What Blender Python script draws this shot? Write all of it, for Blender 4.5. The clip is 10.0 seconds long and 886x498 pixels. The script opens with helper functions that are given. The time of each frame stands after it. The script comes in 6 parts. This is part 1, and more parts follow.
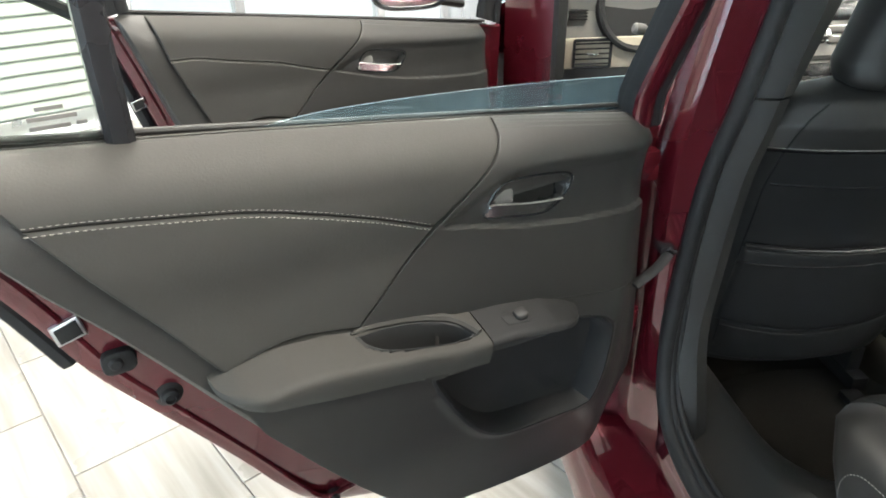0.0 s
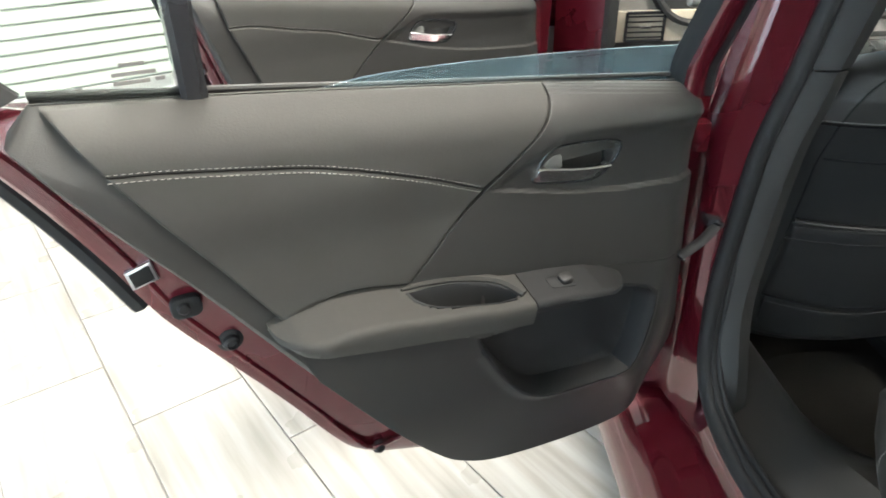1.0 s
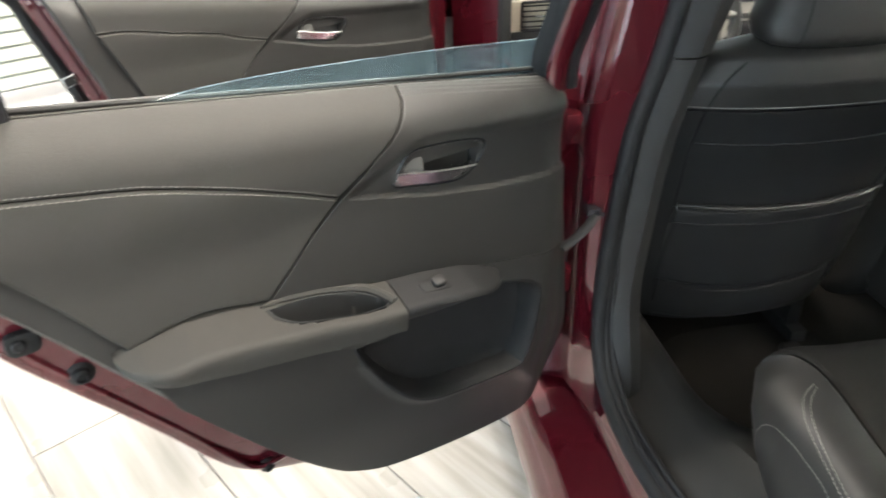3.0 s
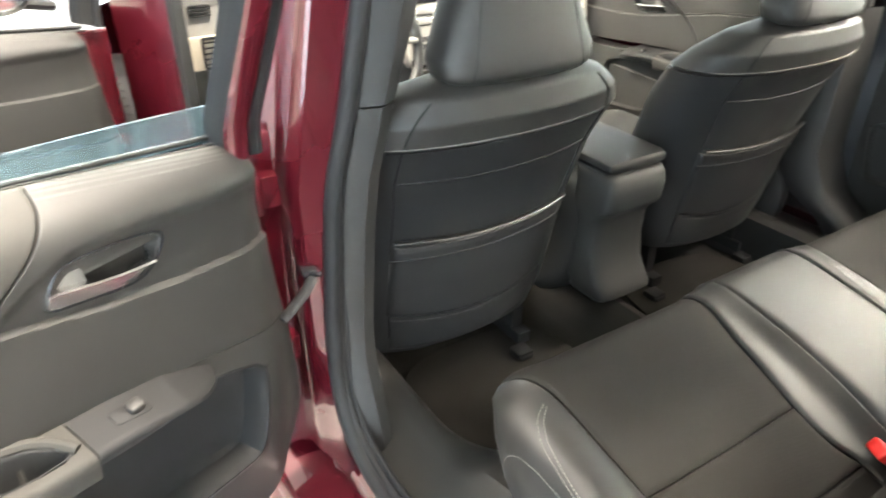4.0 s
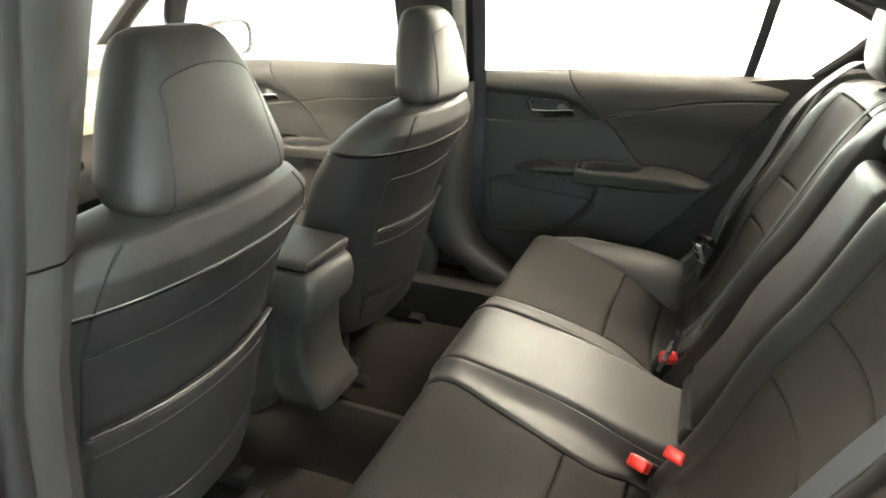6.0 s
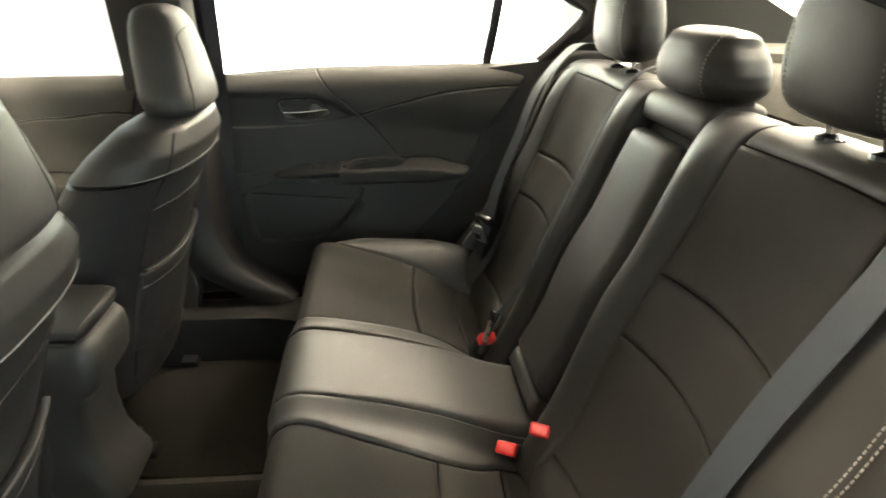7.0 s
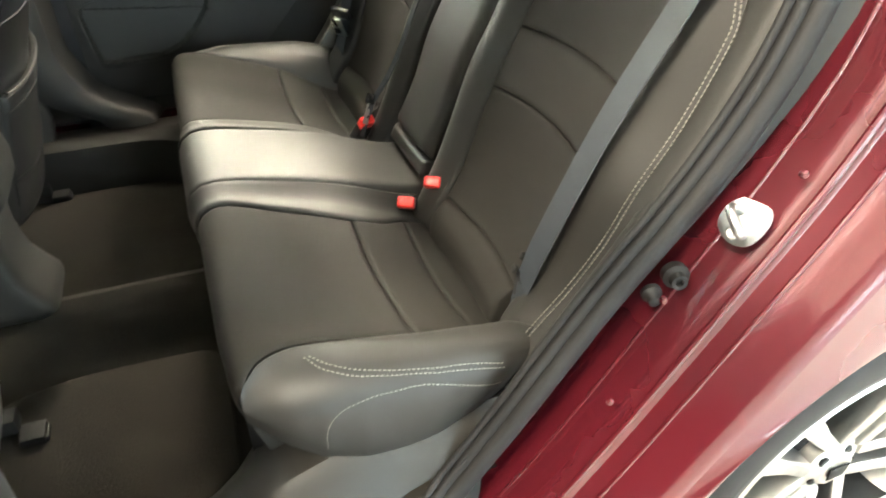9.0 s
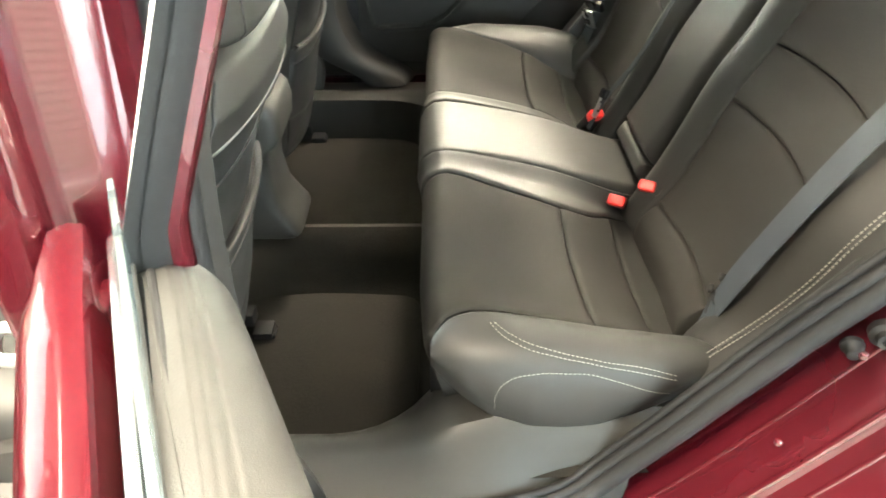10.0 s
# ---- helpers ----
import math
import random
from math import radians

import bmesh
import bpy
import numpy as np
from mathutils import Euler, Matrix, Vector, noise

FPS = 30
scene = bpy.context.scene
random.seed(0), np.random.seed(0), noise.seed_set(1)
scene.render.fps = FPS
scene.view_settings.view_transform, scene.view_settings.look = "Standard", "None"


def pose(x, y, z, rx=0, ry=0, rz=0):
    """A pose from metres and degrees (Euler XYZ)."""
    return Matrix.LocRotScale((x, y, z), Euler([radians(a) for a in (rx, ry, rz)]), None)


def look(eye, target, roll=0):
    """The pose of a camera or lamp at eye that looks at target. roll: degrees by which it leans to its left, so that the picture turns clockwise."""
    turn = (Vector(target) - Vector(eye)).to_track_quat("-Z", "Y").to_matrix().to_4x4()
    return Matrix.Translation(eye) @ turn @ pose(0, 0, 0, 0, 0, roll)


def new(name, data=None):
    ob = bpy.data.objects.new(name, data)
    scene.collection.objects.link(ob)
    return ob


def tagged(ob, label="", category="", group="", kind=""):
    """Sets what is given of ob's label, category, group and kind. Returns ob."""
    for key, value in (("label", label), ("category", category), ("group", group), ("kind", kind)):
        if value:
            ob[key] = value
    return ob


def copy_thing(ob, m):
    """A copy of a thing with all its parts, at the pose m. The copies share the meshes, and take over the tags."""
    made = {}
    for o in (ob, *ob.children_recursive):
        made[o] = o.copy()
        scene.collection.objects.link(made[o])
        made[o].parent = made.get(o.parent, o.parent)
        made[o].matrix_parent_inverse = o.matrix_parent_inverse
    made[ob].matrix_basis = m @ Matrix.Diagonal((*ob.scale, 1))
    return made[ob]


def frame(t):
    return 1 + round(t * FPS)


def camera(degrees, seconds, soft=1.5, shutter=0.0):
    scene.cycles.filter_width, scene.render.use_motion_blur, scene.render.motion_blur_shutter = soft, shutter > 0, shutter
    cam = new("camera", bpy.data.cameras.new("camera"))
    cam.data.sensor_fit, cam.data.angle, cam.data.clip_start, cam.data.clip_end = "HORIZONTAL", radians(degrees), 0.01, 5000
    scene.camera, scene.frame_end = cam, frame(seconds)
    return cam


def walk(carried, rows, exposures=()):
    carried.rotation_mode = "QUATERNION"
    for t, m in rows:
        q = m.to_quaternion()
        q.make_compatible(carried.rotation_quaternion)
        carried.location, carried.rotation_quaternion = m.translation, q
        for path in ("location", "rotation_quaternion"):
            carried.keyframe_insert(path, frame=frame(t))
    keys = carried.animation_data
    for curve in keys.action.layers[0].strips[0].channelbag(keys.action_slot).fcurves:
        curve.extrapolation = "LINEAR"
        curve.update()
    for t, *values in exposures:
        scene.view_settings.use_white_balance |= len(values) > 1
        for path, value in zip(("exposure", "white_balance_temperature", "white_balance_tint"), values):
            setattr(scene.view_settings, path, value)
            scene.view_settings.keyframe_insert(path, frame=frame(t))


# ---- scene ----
cam = camera(67.7, 10.0, soft=1.7, shutter=0.3)
PATH = [
    (0, (-1.17, -0.849, 1.199), (-1.003, 0.913, 0.269), -1.0),
    (0.5, (-1.176, -0.872, 1.199), (-1.047, 0.874, 0.232), -1.2),
    (1, (-1.181, -0.879, 1.195), (-1.141, 0.86, 0.207), -1.3),
    (1.5, (-1.193, -0.881, 1.197), (-1.292, 0.846, 0.193), -1.5),
    (2, (-1.191, -0.88, 1.196), (-1.351, 0.834, 0.176), -1.4),
    (2.2, (-1.174, -0.877, 1.196), (-1.335, 0.835, 0.174), -1.4),
    (3.3, (-1.067, -0.838, 1.206), (-0.667, 0.838, 0.191), -1.5),
    (3.5, (-1.054, -0.814, 1.215), (-0.541, 0.82, 0.183), -0.4),
    (4, (-1.02, -0.78, 1.229), (-0.09, 0.683, 0.231), 0.2),
    (4.5, (-1.019, -0.739, 1.24), (0.197, 0.541, 0.3), 0.9),
    (5, (-1.046, -0.693, 1.243), (0.412, 0.346, 0.352), 1.5),
    (5.2, (-1.062, -0.666, 1.247), (0.473, 0.29, 0.393), 1.7),
    (6.3, (-1.017, -0.491, 1.207), (0.777, -0.028, 0.452), 1.8),
    (6.5, (-1.009, -0.446, 1.205), (0.822, -0.156, 0.454), 1.6),
    (7, (-0.98, -0.357, 1.198), (0.866, -0.56, 0.458), 1.5),
    (7.5, (-0.973, -0.303, 1.184), (0.803, -0.852, 0.447), 1.3),
    (8, (-0.989, -0.264, 1.174), (0.681, -1.078, 0.434), 1.0),
    (8.5, (-1.064, -0.252, 1.16), (0.5, -1.026, 0.183), 1.4),
    (9, (-1.122, -0.234, 1.175), (0.37, -0.845, -0.009), 1.0),
    (9.5, (-1.153, -0.221, 1.206), (0.398, -0.498, -0.025), 0.4),
    (10, (-1.171, -0.227, 1.217), (0.403, -0.238, -0.017), -0.1),
]
walk(cam, [(t, look(eye, target, roll)) for t, eye, target, roll in PATH], exposures=[(0.0, 1.0, 6200, 10), (0.5, 1.25, 6150, 10), (2.0, 0.7, 6150, 11), (3.5, 1.75, 6500, 13), (4.0, 2.5, 6600, 13), (4.5, 2.85, 6700, 10), (5.2, 2.9, 6900, 10), (6.4, 2.05, 7200, 12), (7.5, 1.8, 7500, 12), (8.0, 2.35, 7400, 11), (8.5, 2.65, 7100, 10), (9.0, 2.65, 7100, 9), (10.0, 3.0, 7200, 9)])

# ---- world and light ----
world = bpy.data.worlds.new("sky")
scene.world = world
world.use_nodes = True
wn = world.node_tree.nodes
sky = wn.new("ShaderNodeTexSky")
sky.sky_type, sky.sun_disc = "NISHITA", False
sky.sun_elevation, sky.sun_rotation = radians(50), radians(120)
wn["Background"].inputs["Strength"].default_value = 0.12
world.node_tree.links.new(sky.outputs["Color"], wn["Background"].inputs["Color"])

# The room's own axes: E1 runs along the shutter wall, E2 from that wall into the room.
ROOM = Vector((-4.0, 2.55, 0.0))
E1, E2 = Vector((0.815, 0.5795, 0)), Vector((0.5795, -0.815, 0))


def in_room(a, b, z):
    return ROOM + E1 * a + E2 * b + Vector((0, 0, z))


def window_light(name, a, b, z, wide, high, toward, power, color=(1.0, 0.965, 0.90)):
    lamp = bpy.data.lights.new(name, "AREA")
    lamp.shape, lamp.size, lamp.size_y, lamp.energy, lamp.color = "RECTANGLE", wide, high, power, color
    ob = new(name, lamp)
    eye = in_room(a, b, z)
    ob.matrix_world = look(eye, eye + toward)
    return ob


window_light("window_light_front", 3.3, -0.35, 1.55, 3.0, 2.8, E2, 14)
window_light("window_light_side", 5.25, 7.25, 1.55, 3.3, 2.8, -E1, 230)
window_light("window_light_corner", 5.25, 3.0, 1.55, 5.3, 2.8, -E1, 30)
window_light("window_light_end", 5.25, 9.25, 1.55, 0.8, 2.8, -E1, 8)
# No back window is in view; this light is added from behind the car.
window_light("window_light_back", -1.4, 10.35, 1.6, 2.7, 2.7, -E2, 75)
window_light("window_light_left", -3.35, 5.0, 1.6, 9.1, 2.8, E1, 190, (0.72, 0.87, 1.0))
# Unseen ceiling lamps; the pair at 4.0 is added to brighten the bench.
LAMPS = [(1.4, 2.4), (1.4, 4.6), (1.4, 6.8), (1.4, 9.0), (4.0, 6.8), (4.0, 9.0)]
for la, lb in LAMPS:
    window_light("ceiling_lamp_light", la, lb, 3.36, 1.15, 0.55, Vector((0.0001, 0, -1)), 135 if la < 2 else 95, (1.0, 0.92, 0.79))



# ---- materials ----
def surface(name, color, rough=0.5, metal=0.0, grain=(0, 0), kind="noise", mottle=(6.0, 0.12), coat=0.0, spec=0.5, wear=0.08, sheen=0.0, transmission=0.0, ior=1.45):
    """A procedural surface: colour that varies at two scales, uneven gloss, and a fine relief of the given grain (scale, depth)."""
    m = bpy.data.materials.new(name)
    m.use_nodes = True
    nt = m.node_tree
    b = nt.nodes["Principled BSDF"]
    co = nt.nodes.new("ShaderNodeTexCoord")
    big, fine = nt.nodes.new("ShaderNodeTexNoise"), nt.nodes.new("ShaderNodeTexNoise")
    big.inputs["Scale"].default_value, big.inputs["Detail"].default_value = mottle[0], 5
    fine.inputs["Scale"].default_value, fine.inputs["Detail"].default_value = mottle[0] * 22, 3
    mix = nt.nodes.new("ShaderNodeMath")
    mix.operation = "MULTIPLY_ADD"
    mix.inputs[1].default_value = 0.4
    ramp = nt.nodes.new("ShaderNodeMapRange")
    ramp.inputs["From Min"].default_value, ramp.inputs["From Max"].default_value = 0.4, 1.0
    ramp.inputs["To Min"].default_value, ramp.inputs["To Max"].default_value = 1 - mottle[1], 1 + mottle[1]
    tint = nt.nodes.new("ShaderNodeVectorMath")
    tint.operation = "SCALE"
    tint.inputs[0].default_value = color
    nt.links.new(co.outputs["Object"], big.inputs["Vector"])
    nt.links.new(co.outputs["Object"], fine.inputs["Vector"])
    nt.links.new(fine.outputs["Fac"], mix.inputs[0])
    nt.links.new(big.outputs["Fac"], mix.inputs[2])
    nt.links.new(mix.outputs[0], ramp.inputs["Value"])
    nt.links.new(ramp.outputs[0], tint.inputs["Scale"])
    nt.links.new(tint.outputs[0], b.inputs["Base Color"])
    gloss = nt.nodes.new("ShaderNodeMapRange")
    gloss.inputs["From Min"].default_value, gloss.inputs["From Max"].default_value = 0.3, 0.7
    gloss.inputs["To Min"].default_value, gloss.inputs["To Max"].default_value = max(0.02, rough - wear), min(1, rough + wear)
    nt.links.new(big.outputs["Fac"], gloss.inputs["Value"])
    nt.links.new(gloss.outputs[0], b.inputs["Roughness"])
    b.inputs["Metallic"].default_value = metal
    b.inputs["Coat Weight"].default_value = coat
    b.inputs["Coat Roughness"].default_value = 0.04
    b.inputs["Specular IOR Level"].default_value = spec
    b.inputs["Sheen Weight"].default_value = sheen
    b.inputs["Transmission Weight"].default_value = transmission
    b.inputs["IOR"].default_value = ior
    if grain[1]:
        if kind == "noise":
            tex = nt.nodes.new("ShaderNodeTexNoise")
            tex.inputs["Detail"].default_value = 4
            out = tex.outputs["Fac"]
        elif kind == "leather":
            tex = nt.nodes.new("ShaderNodeTexVoronoi")
            tex.feature = "SMOOTH_F1"
            out = tex.outputs["Distance"]
        else:
            tex = nt.nodes.new("ShaderNodeTexVoronoi")
            tex.feature = "F1"
            tex.inputs["Randomness"].default_value = 0.25
            out = tex.outputs["Distance"]
        tex.inputs["Scale"].default_value = grain[0]
        bump = nt.nodes.new("ShaderNodeBump")
        bump.inputs["Strength"].default_value, bump.inputs["Distance"].default_value = 0.3, grain[1]
        nt.links.new(co.outputs["Object"], tex.inputs["Vector"])
        nt.links.new(out, bump.inputs["Height"])
        nt.links.new(bump.outputs[0], b.inputs["Normal"])
    return m


def glass(name, color, rough=0.0):
    m = bpy.data.materials.new(name)
    m.use_nodes = True
    nt = m.node_tree
    b = nt.nodes["Principled BSDF"]
    b.inputs["Base Color"].default_value = (*color, 1)
    b.inputs["Transmission Weight"].default_value, b.inputs["IOR"].default_value = 1.0, 1.45
    b.inputs["Roughness"].default_value = rough
    return m


LEATHER = surface("black_leather", (0.0120, 0.0113, 0.0100), 0.53, grain=(420, 0.0005), kind="noise", mottle=(5, 0.12), wear=0.03, spec=0.46)
DOOR_LEATHER = surface("door_leatherette", (0.0225, 0.0213, 0.0186), 0.70, grain=(420, 0.0006), kind="noise", mottle=(5, 0.08), wear=0.03, spec=0.28)
FABRIC = surface("charcoal_fabric", (0.0125, 0.0113, 0.0096), 0.80, grain=(420, 0.0007), kind="dots", mottle=(7, 0.18), spec=0.22, wear=0.05)
SEATBACK = surface("seatback_vinyl", (0.013, 0.0128, 0.0125), 0.40, grain=(800, 0.0005), kind="leather", mottle=(5, 0.14))
PLASTIC = surface("grained_plastic", (0.0165, 0.0157, 0.0141), 0.50, grain=(1100, 0.0004), kind="leather", mottle=(4, 0.12), spec=0.38)
PILLAR = surface("pillar_plastic", (0.0135, 0.0129, 0.012), 0.55, grain=(900, 0.0004), mottle=(4, 0.1), spec=0.32)
BLACK = surface("black_gloss_plastic", (0.012, 0.012, 0.013), 0.2, mottle=(5, 0.1))
DARK = surface("matt_black_plastic", (0.009, 0.009, 0.009), 0.65, mottle=(5, 0.1), spec=0.25)
RUBBER = surface("black_rubber", (0.0085, 0.0085, 0.0088), 0.60, grain=(300, 0.0004), mottle=(10, 0.2), spec=0.25)
CARPET = surface("dark_carpet", (0.0125, 0.0112, 0.0092), 0.95, grain=(420, 0.004), mottle=(9, 0.35), spec=0.08, sheen=0.03)
MAT = surface("floor_mat_pile", (0.0125, 0.0110, 0.0088), 0.95, grain=(300, 0.004), mottle=(7, 0.45), spec=0.08, sheen=0.03)
RED = surface("deep_red_paint", (0.056, 0.0036, 0.0074), 0.26, metal=0.4, grain=(2500, 0.0001), mottle=(3, 0.06), coat=1.0, wear=0.05)
CHROME = surface("chrome", (0.86, 0.86, 0.85), 0.2, metal=1.0, mottle=(8, 0.05), wear=0.05)
STEEL = surface("zinc_plated_steel", (0.42, 0.43, 0.43), 0.32, metal=1.0, grain=(200, 0.0004), mottle=(20, 0.2))
THREAD = surface("light_grey_thread", (0.19, 0.178, 0.16), 0.8, mottle=(30, 0.2))
WEB = surface("belt_webbing", (0.0185, 0.0225, 0.028), 0.6, grain=(1400, 0.0006), kind="dots", mottle=(8, 0.15), spec=0.35)
BUTTON = surface("red_button_plastic", (0.62, 0.025, 0.02), 0.32, mottle=(30, 0.1))
CREAM = surface("champagne_trim", (0.42, 0.37, 0.29), 0.35, metal=0.5, mottle=(6, 0.1))
SHELF = surface("parcel_shelf_felt", (0.030, 0.0288, 0.0255), 0.95, grain=(260, 0.002), mottle=(6, 0.2), spec=0.05)
WALL = surface("white_wall_paint", (0.78, 0.77, 0.74), 0.7, grain=(60, 0.0006), mottle=(1.2, 0.05))
SHUTTER = surface("shutter_enamel", (0.33, 0.345, 0.30), 0.5, grain=(90, 0.0004), mottle=(2, 0.08))
ALU = surface("aluminium_frame", (0.55, 0.55, 0.55), 0.35, metal=0.9, mottle=(4, 0.1))
ALLOY = surface("machined_alloy", (0.42, 0.415, 0.40), 0.38, metal=1.0, grain=(400, 0.0002), mottle=(6, 0.1))
GREY = surface("dash_grey_plastic", (0.11, 0.105, 0.096), 0.5, grain=(900, 0.0004), mottle=(5, 0.1))
DASHTOP = surface("dash_top_plastic", (0.065, 0.063, 0.058), 0.6, grain=(900, 0.0005), mottle=(5, 0.1))
BEIGE = surface("headliner_cloth", (0.36, 0.35, 0.32), 0.9, grain=(400, 0.0008), mottle=(5, 0.1), spec=0.1)
GROUT = surface("grout", (0.22, 0.21, 0.20), 0.9, grain=(200, 0.001), mottle=(5, 0.2))
TINT = surface("tinted_glass", (0.46, 0.62, 0.68), 0.04, mottle=(14, 0.2), transmission=0.96, wear=0.02)
CLEAR = glass("clear_glass", (0.86, 0.93, 0.90))


def tile_material():
    m = surface("wood_look_tile", (0.60, 0.58, 0.54), 0.32, grain=(60, 0.0003), mottle=(1.5, 0.05), wear=0.1)
    nt = m.node_tree
    b = nt.nodes["Principled BSDF"]
    co = nt.nodes.new("ShaderNodeTexCoord")
    info = nt.nodes.new("ShaderNodeObjectInfo")
    shift = nt.nodes.new("ShaderNodeVectorMath")
    shift.operation = "MULTIPLY_ADD"
    shift.inputs[1].default_value = (30, 2.2, 1)
    comb = nt.nodes.new("ShaderNodeVectorMath")
    comb.operation = "SCALE"
    comb.inputs[0].default_value = (37, 91, 13)
    nt.links.new(info.outputs["Random"], comb.inputs["Scale"])
    nt.links.new(co.outputs["Object"], shift.inputs[0])
    nt.links.new(comb.outputs[0], shift.inputs[2])
    streak = nt.nodes.new("ShaderNodeTexNoise")
    streak.inputs["Scale"].default_value, streak.inputs["Detail"].default_value = 1.0, 6
    nt.links.new(shift.outputs[0], streak.inputs["Vector"])
    ramp = nt.nodes.new("ShaderNodeValToRGB")
    ramp.color_ramp.elements[0].position, ramp.color_ramp.elements[0].color = 0.3, (0.20, 0.185, 0.165, 1)
    ramp.color_ramp.elements[1].position, ramp.color_ramp.elements[1].color = 0.66, (0.30, 0.288, 0.268, 1)
    nt.links.new(streak.outputs["Fac"], ramp.inputs["Fac"])
    nt.links.new(ramp.outputs[0], b.inputs["Base Color"])
    return m


TILE = tile_material()

# ---- shapes ----
ORIGIN = {}


def joined(*geos):
    verts, faces = [], []
    for v, f in geos:
        k = len(verts)
        verts.extend(tuple(map(float, p)) for p in v)
        faces.extend(tuple(i + k for i in face) for face in f)
    return verts, faces


def mesh_of(name, geo, material, origin=(0, 0, 0), smooth=True):
    verts, faces = geo
    me = bpy.data.meshes.new(name)
    me.from_pydata([(x - origin[0], y - origin[1], z - origin[2]) for x, y, z in verts], [], faces)
    bm = bmesh.new()
    bm.from_mesh(me)
    bmesh.ops.recalc_face_normals(bm, faces=bm.faces)
    bm.to_mesh(me)
    bm.free()
    me.materials.append(material)
    if smooth:
        me.shade_smooth()
        me.set_sharp_from_angle(angle=radians(38))
    return me


def root(name, at, label, category, group="", kind=""):
    ob = new(name)
    ob.location = at
    ORIGIN[ob.name] = Vector(at)
    return tagged(ob, label, category, group, kind)


def part(name, geo, material, parent, label="", smooth=True):
    """One mesh under a thing or under a part; geo is in world metres."""
    at = ORIGIN[parent.name]
    ob = new(name, mesh_of(name, geo, material, at, smooth))
    ob.parent = parent
    ORIGIN[ob.name] = at
    return tagged(ob, label)


def thing(name, geo, material, label, category, group="", kind="", smooth=True):
    v = np.array(geo[0])
    at = Vector(((v[:, 0].min() + v[:, 0].max()) / 2, (v[:, 1].min() + v[:, 1].max()) / 2, v[:, 2].min()))
    ob = new(name, mesh_of(name, geo, material, at, smooth))
    ob.location = at
    ORIGIN[ob.name] = at
    return tagged(ob, label, category, group, kind)


def crv(pts, n):
    """n points evenly along a smooth curve through pts."""
    p = np.array(pts, float)
    if len(p) == 2:
        return p[0] + (p[1] - p[0]) * np.linspace(0, 1, n)[:, None]
    q = np.vstack([2 * p[0] - p[1], p, 2 * p[-1] - p[-2]])
    out = []
    t = np.linspace(0, 1, 24, endpoint=False)[:, None]
    for i in range(1, len(q) - 2):
        a, b, c, d = q[i - 1], q[i], q[i + 1], q[i + 2]
        out.append(0.5 * (2 * b + (c - a) * t + (2 * a - 5 * b + 4 * c - d) * t**2 + (3 * b - a - 3 * c + d) * t**3))
    f = np.vstack(out + [p[-1:]])
    s = np.r_[0, np.cumsum(np.linalg.norm(np.diff(f, axis=0), axis=1))]
    w = np.linspace(0, s[-1], n)
    return np.stack([np.interp(w, s, f[:, k]) for k in range(p.shape[1])], 1)


def steps(n):
    t = np.linspace(0, 1, n)
    return 0.35 * t + 0.65 * (0.5 - 0.5 * np.cos(np.pi * t))


def smooth01(x):
    x = np.clip(x, 0, 1)
    return x * x * (3 - 2 * x)


def grid_faces(n, m, base=0):
    return [(base + i * m + j, base + (i + 1) * m + j, base + (i + 1) * m + j + 1, base + i * m + j + 1) for i in range(n - 1) for j in range(m - 1)]


def pad(a, b, place, height, ns=40, nt=16, edge=0.012, drop=0.008, thick=0.02, ends=(None, None)):
    """A padded panel between two curves a and b, given in the two coordinates of place(u, v, h); its rim rolls down by drop."""
    ca, cb = crv(a, 200), crv(b, 200)
    idx = np.round(steps(ns) * 199).astype(int)
    ca, cb = ca[idx], cb[idx]
    t = steps(nt)
    p = ca[:, None] * (1 - t)[None, :, None] + cb[:, None] * t[None, :, None]
    along01 = steps(ns)[:, None, None]
    for k_end, weight in ((0, 1 - along01), (-1, along01)):
        if ends[k_end] is not None:
            q = crv([tuple(ca[k_end])] + list(ends[k_end]) + [tuple(cb[k_end])], 200)[np.round(t * 199).astype(int)]
            p = p + weight * (q - p[k_end])[None]
    span = np.linalg.norm(cb - ca, axis=1)[:, None]
    across = np.minimum(t, 1 - t)[None, :] * span
    run = np.linalg.norm(np.diff(p, axis=0), axis=2)
    s = np.vstack([np.zeros((1, nt)), np.cumsum(run, axis=0)])
    along = np.minimum(s, s[-1:] - s)
    k = np.clip(np.minimum(across, along) / edge, 0, 1)
    h = height(p[..., 0], p[..., 1]) - drop * (1 - np.sqrt(1 - (1 - k) ** 2))
    front = np.stack(np.broadcast_arrays(*place(p[..., 0], p[..., 1], h)), -1).reshape(-1, 3)
    ring = [(i, 0) for i in range(ns)] + [(ns - 1, j) for j in range(1, nt)] + [(i, nt - 1) for i in range(ns - 2, -1, -1)] + [(0, j) for j in range(nt - 2, 0, -1)]
    ri = np.array([i for i, _ in ring])
    rj = np.array([j for _, j in ring])
    back = np.stack(np.broadcast_arrays(*place(p[ri, rj, 0], p[ri, rj, 1], h[ri, rj] - thick)), -1)
    faces = grid_faces(ns, nt)
    n0, m = ns * nt, len(ring)
    r = [i * nt + j for i, j in ring]
    faces += [(r[k2], r[(k2 + 1) % m], n0 + (k2 + 1) % m, n0 + k2) for k2 in range(m)]
    faces.append(tuple(n0 + k2 for k2 in range(m)))
    return [tuple(v) for v in np.vstack([front, back])], faces


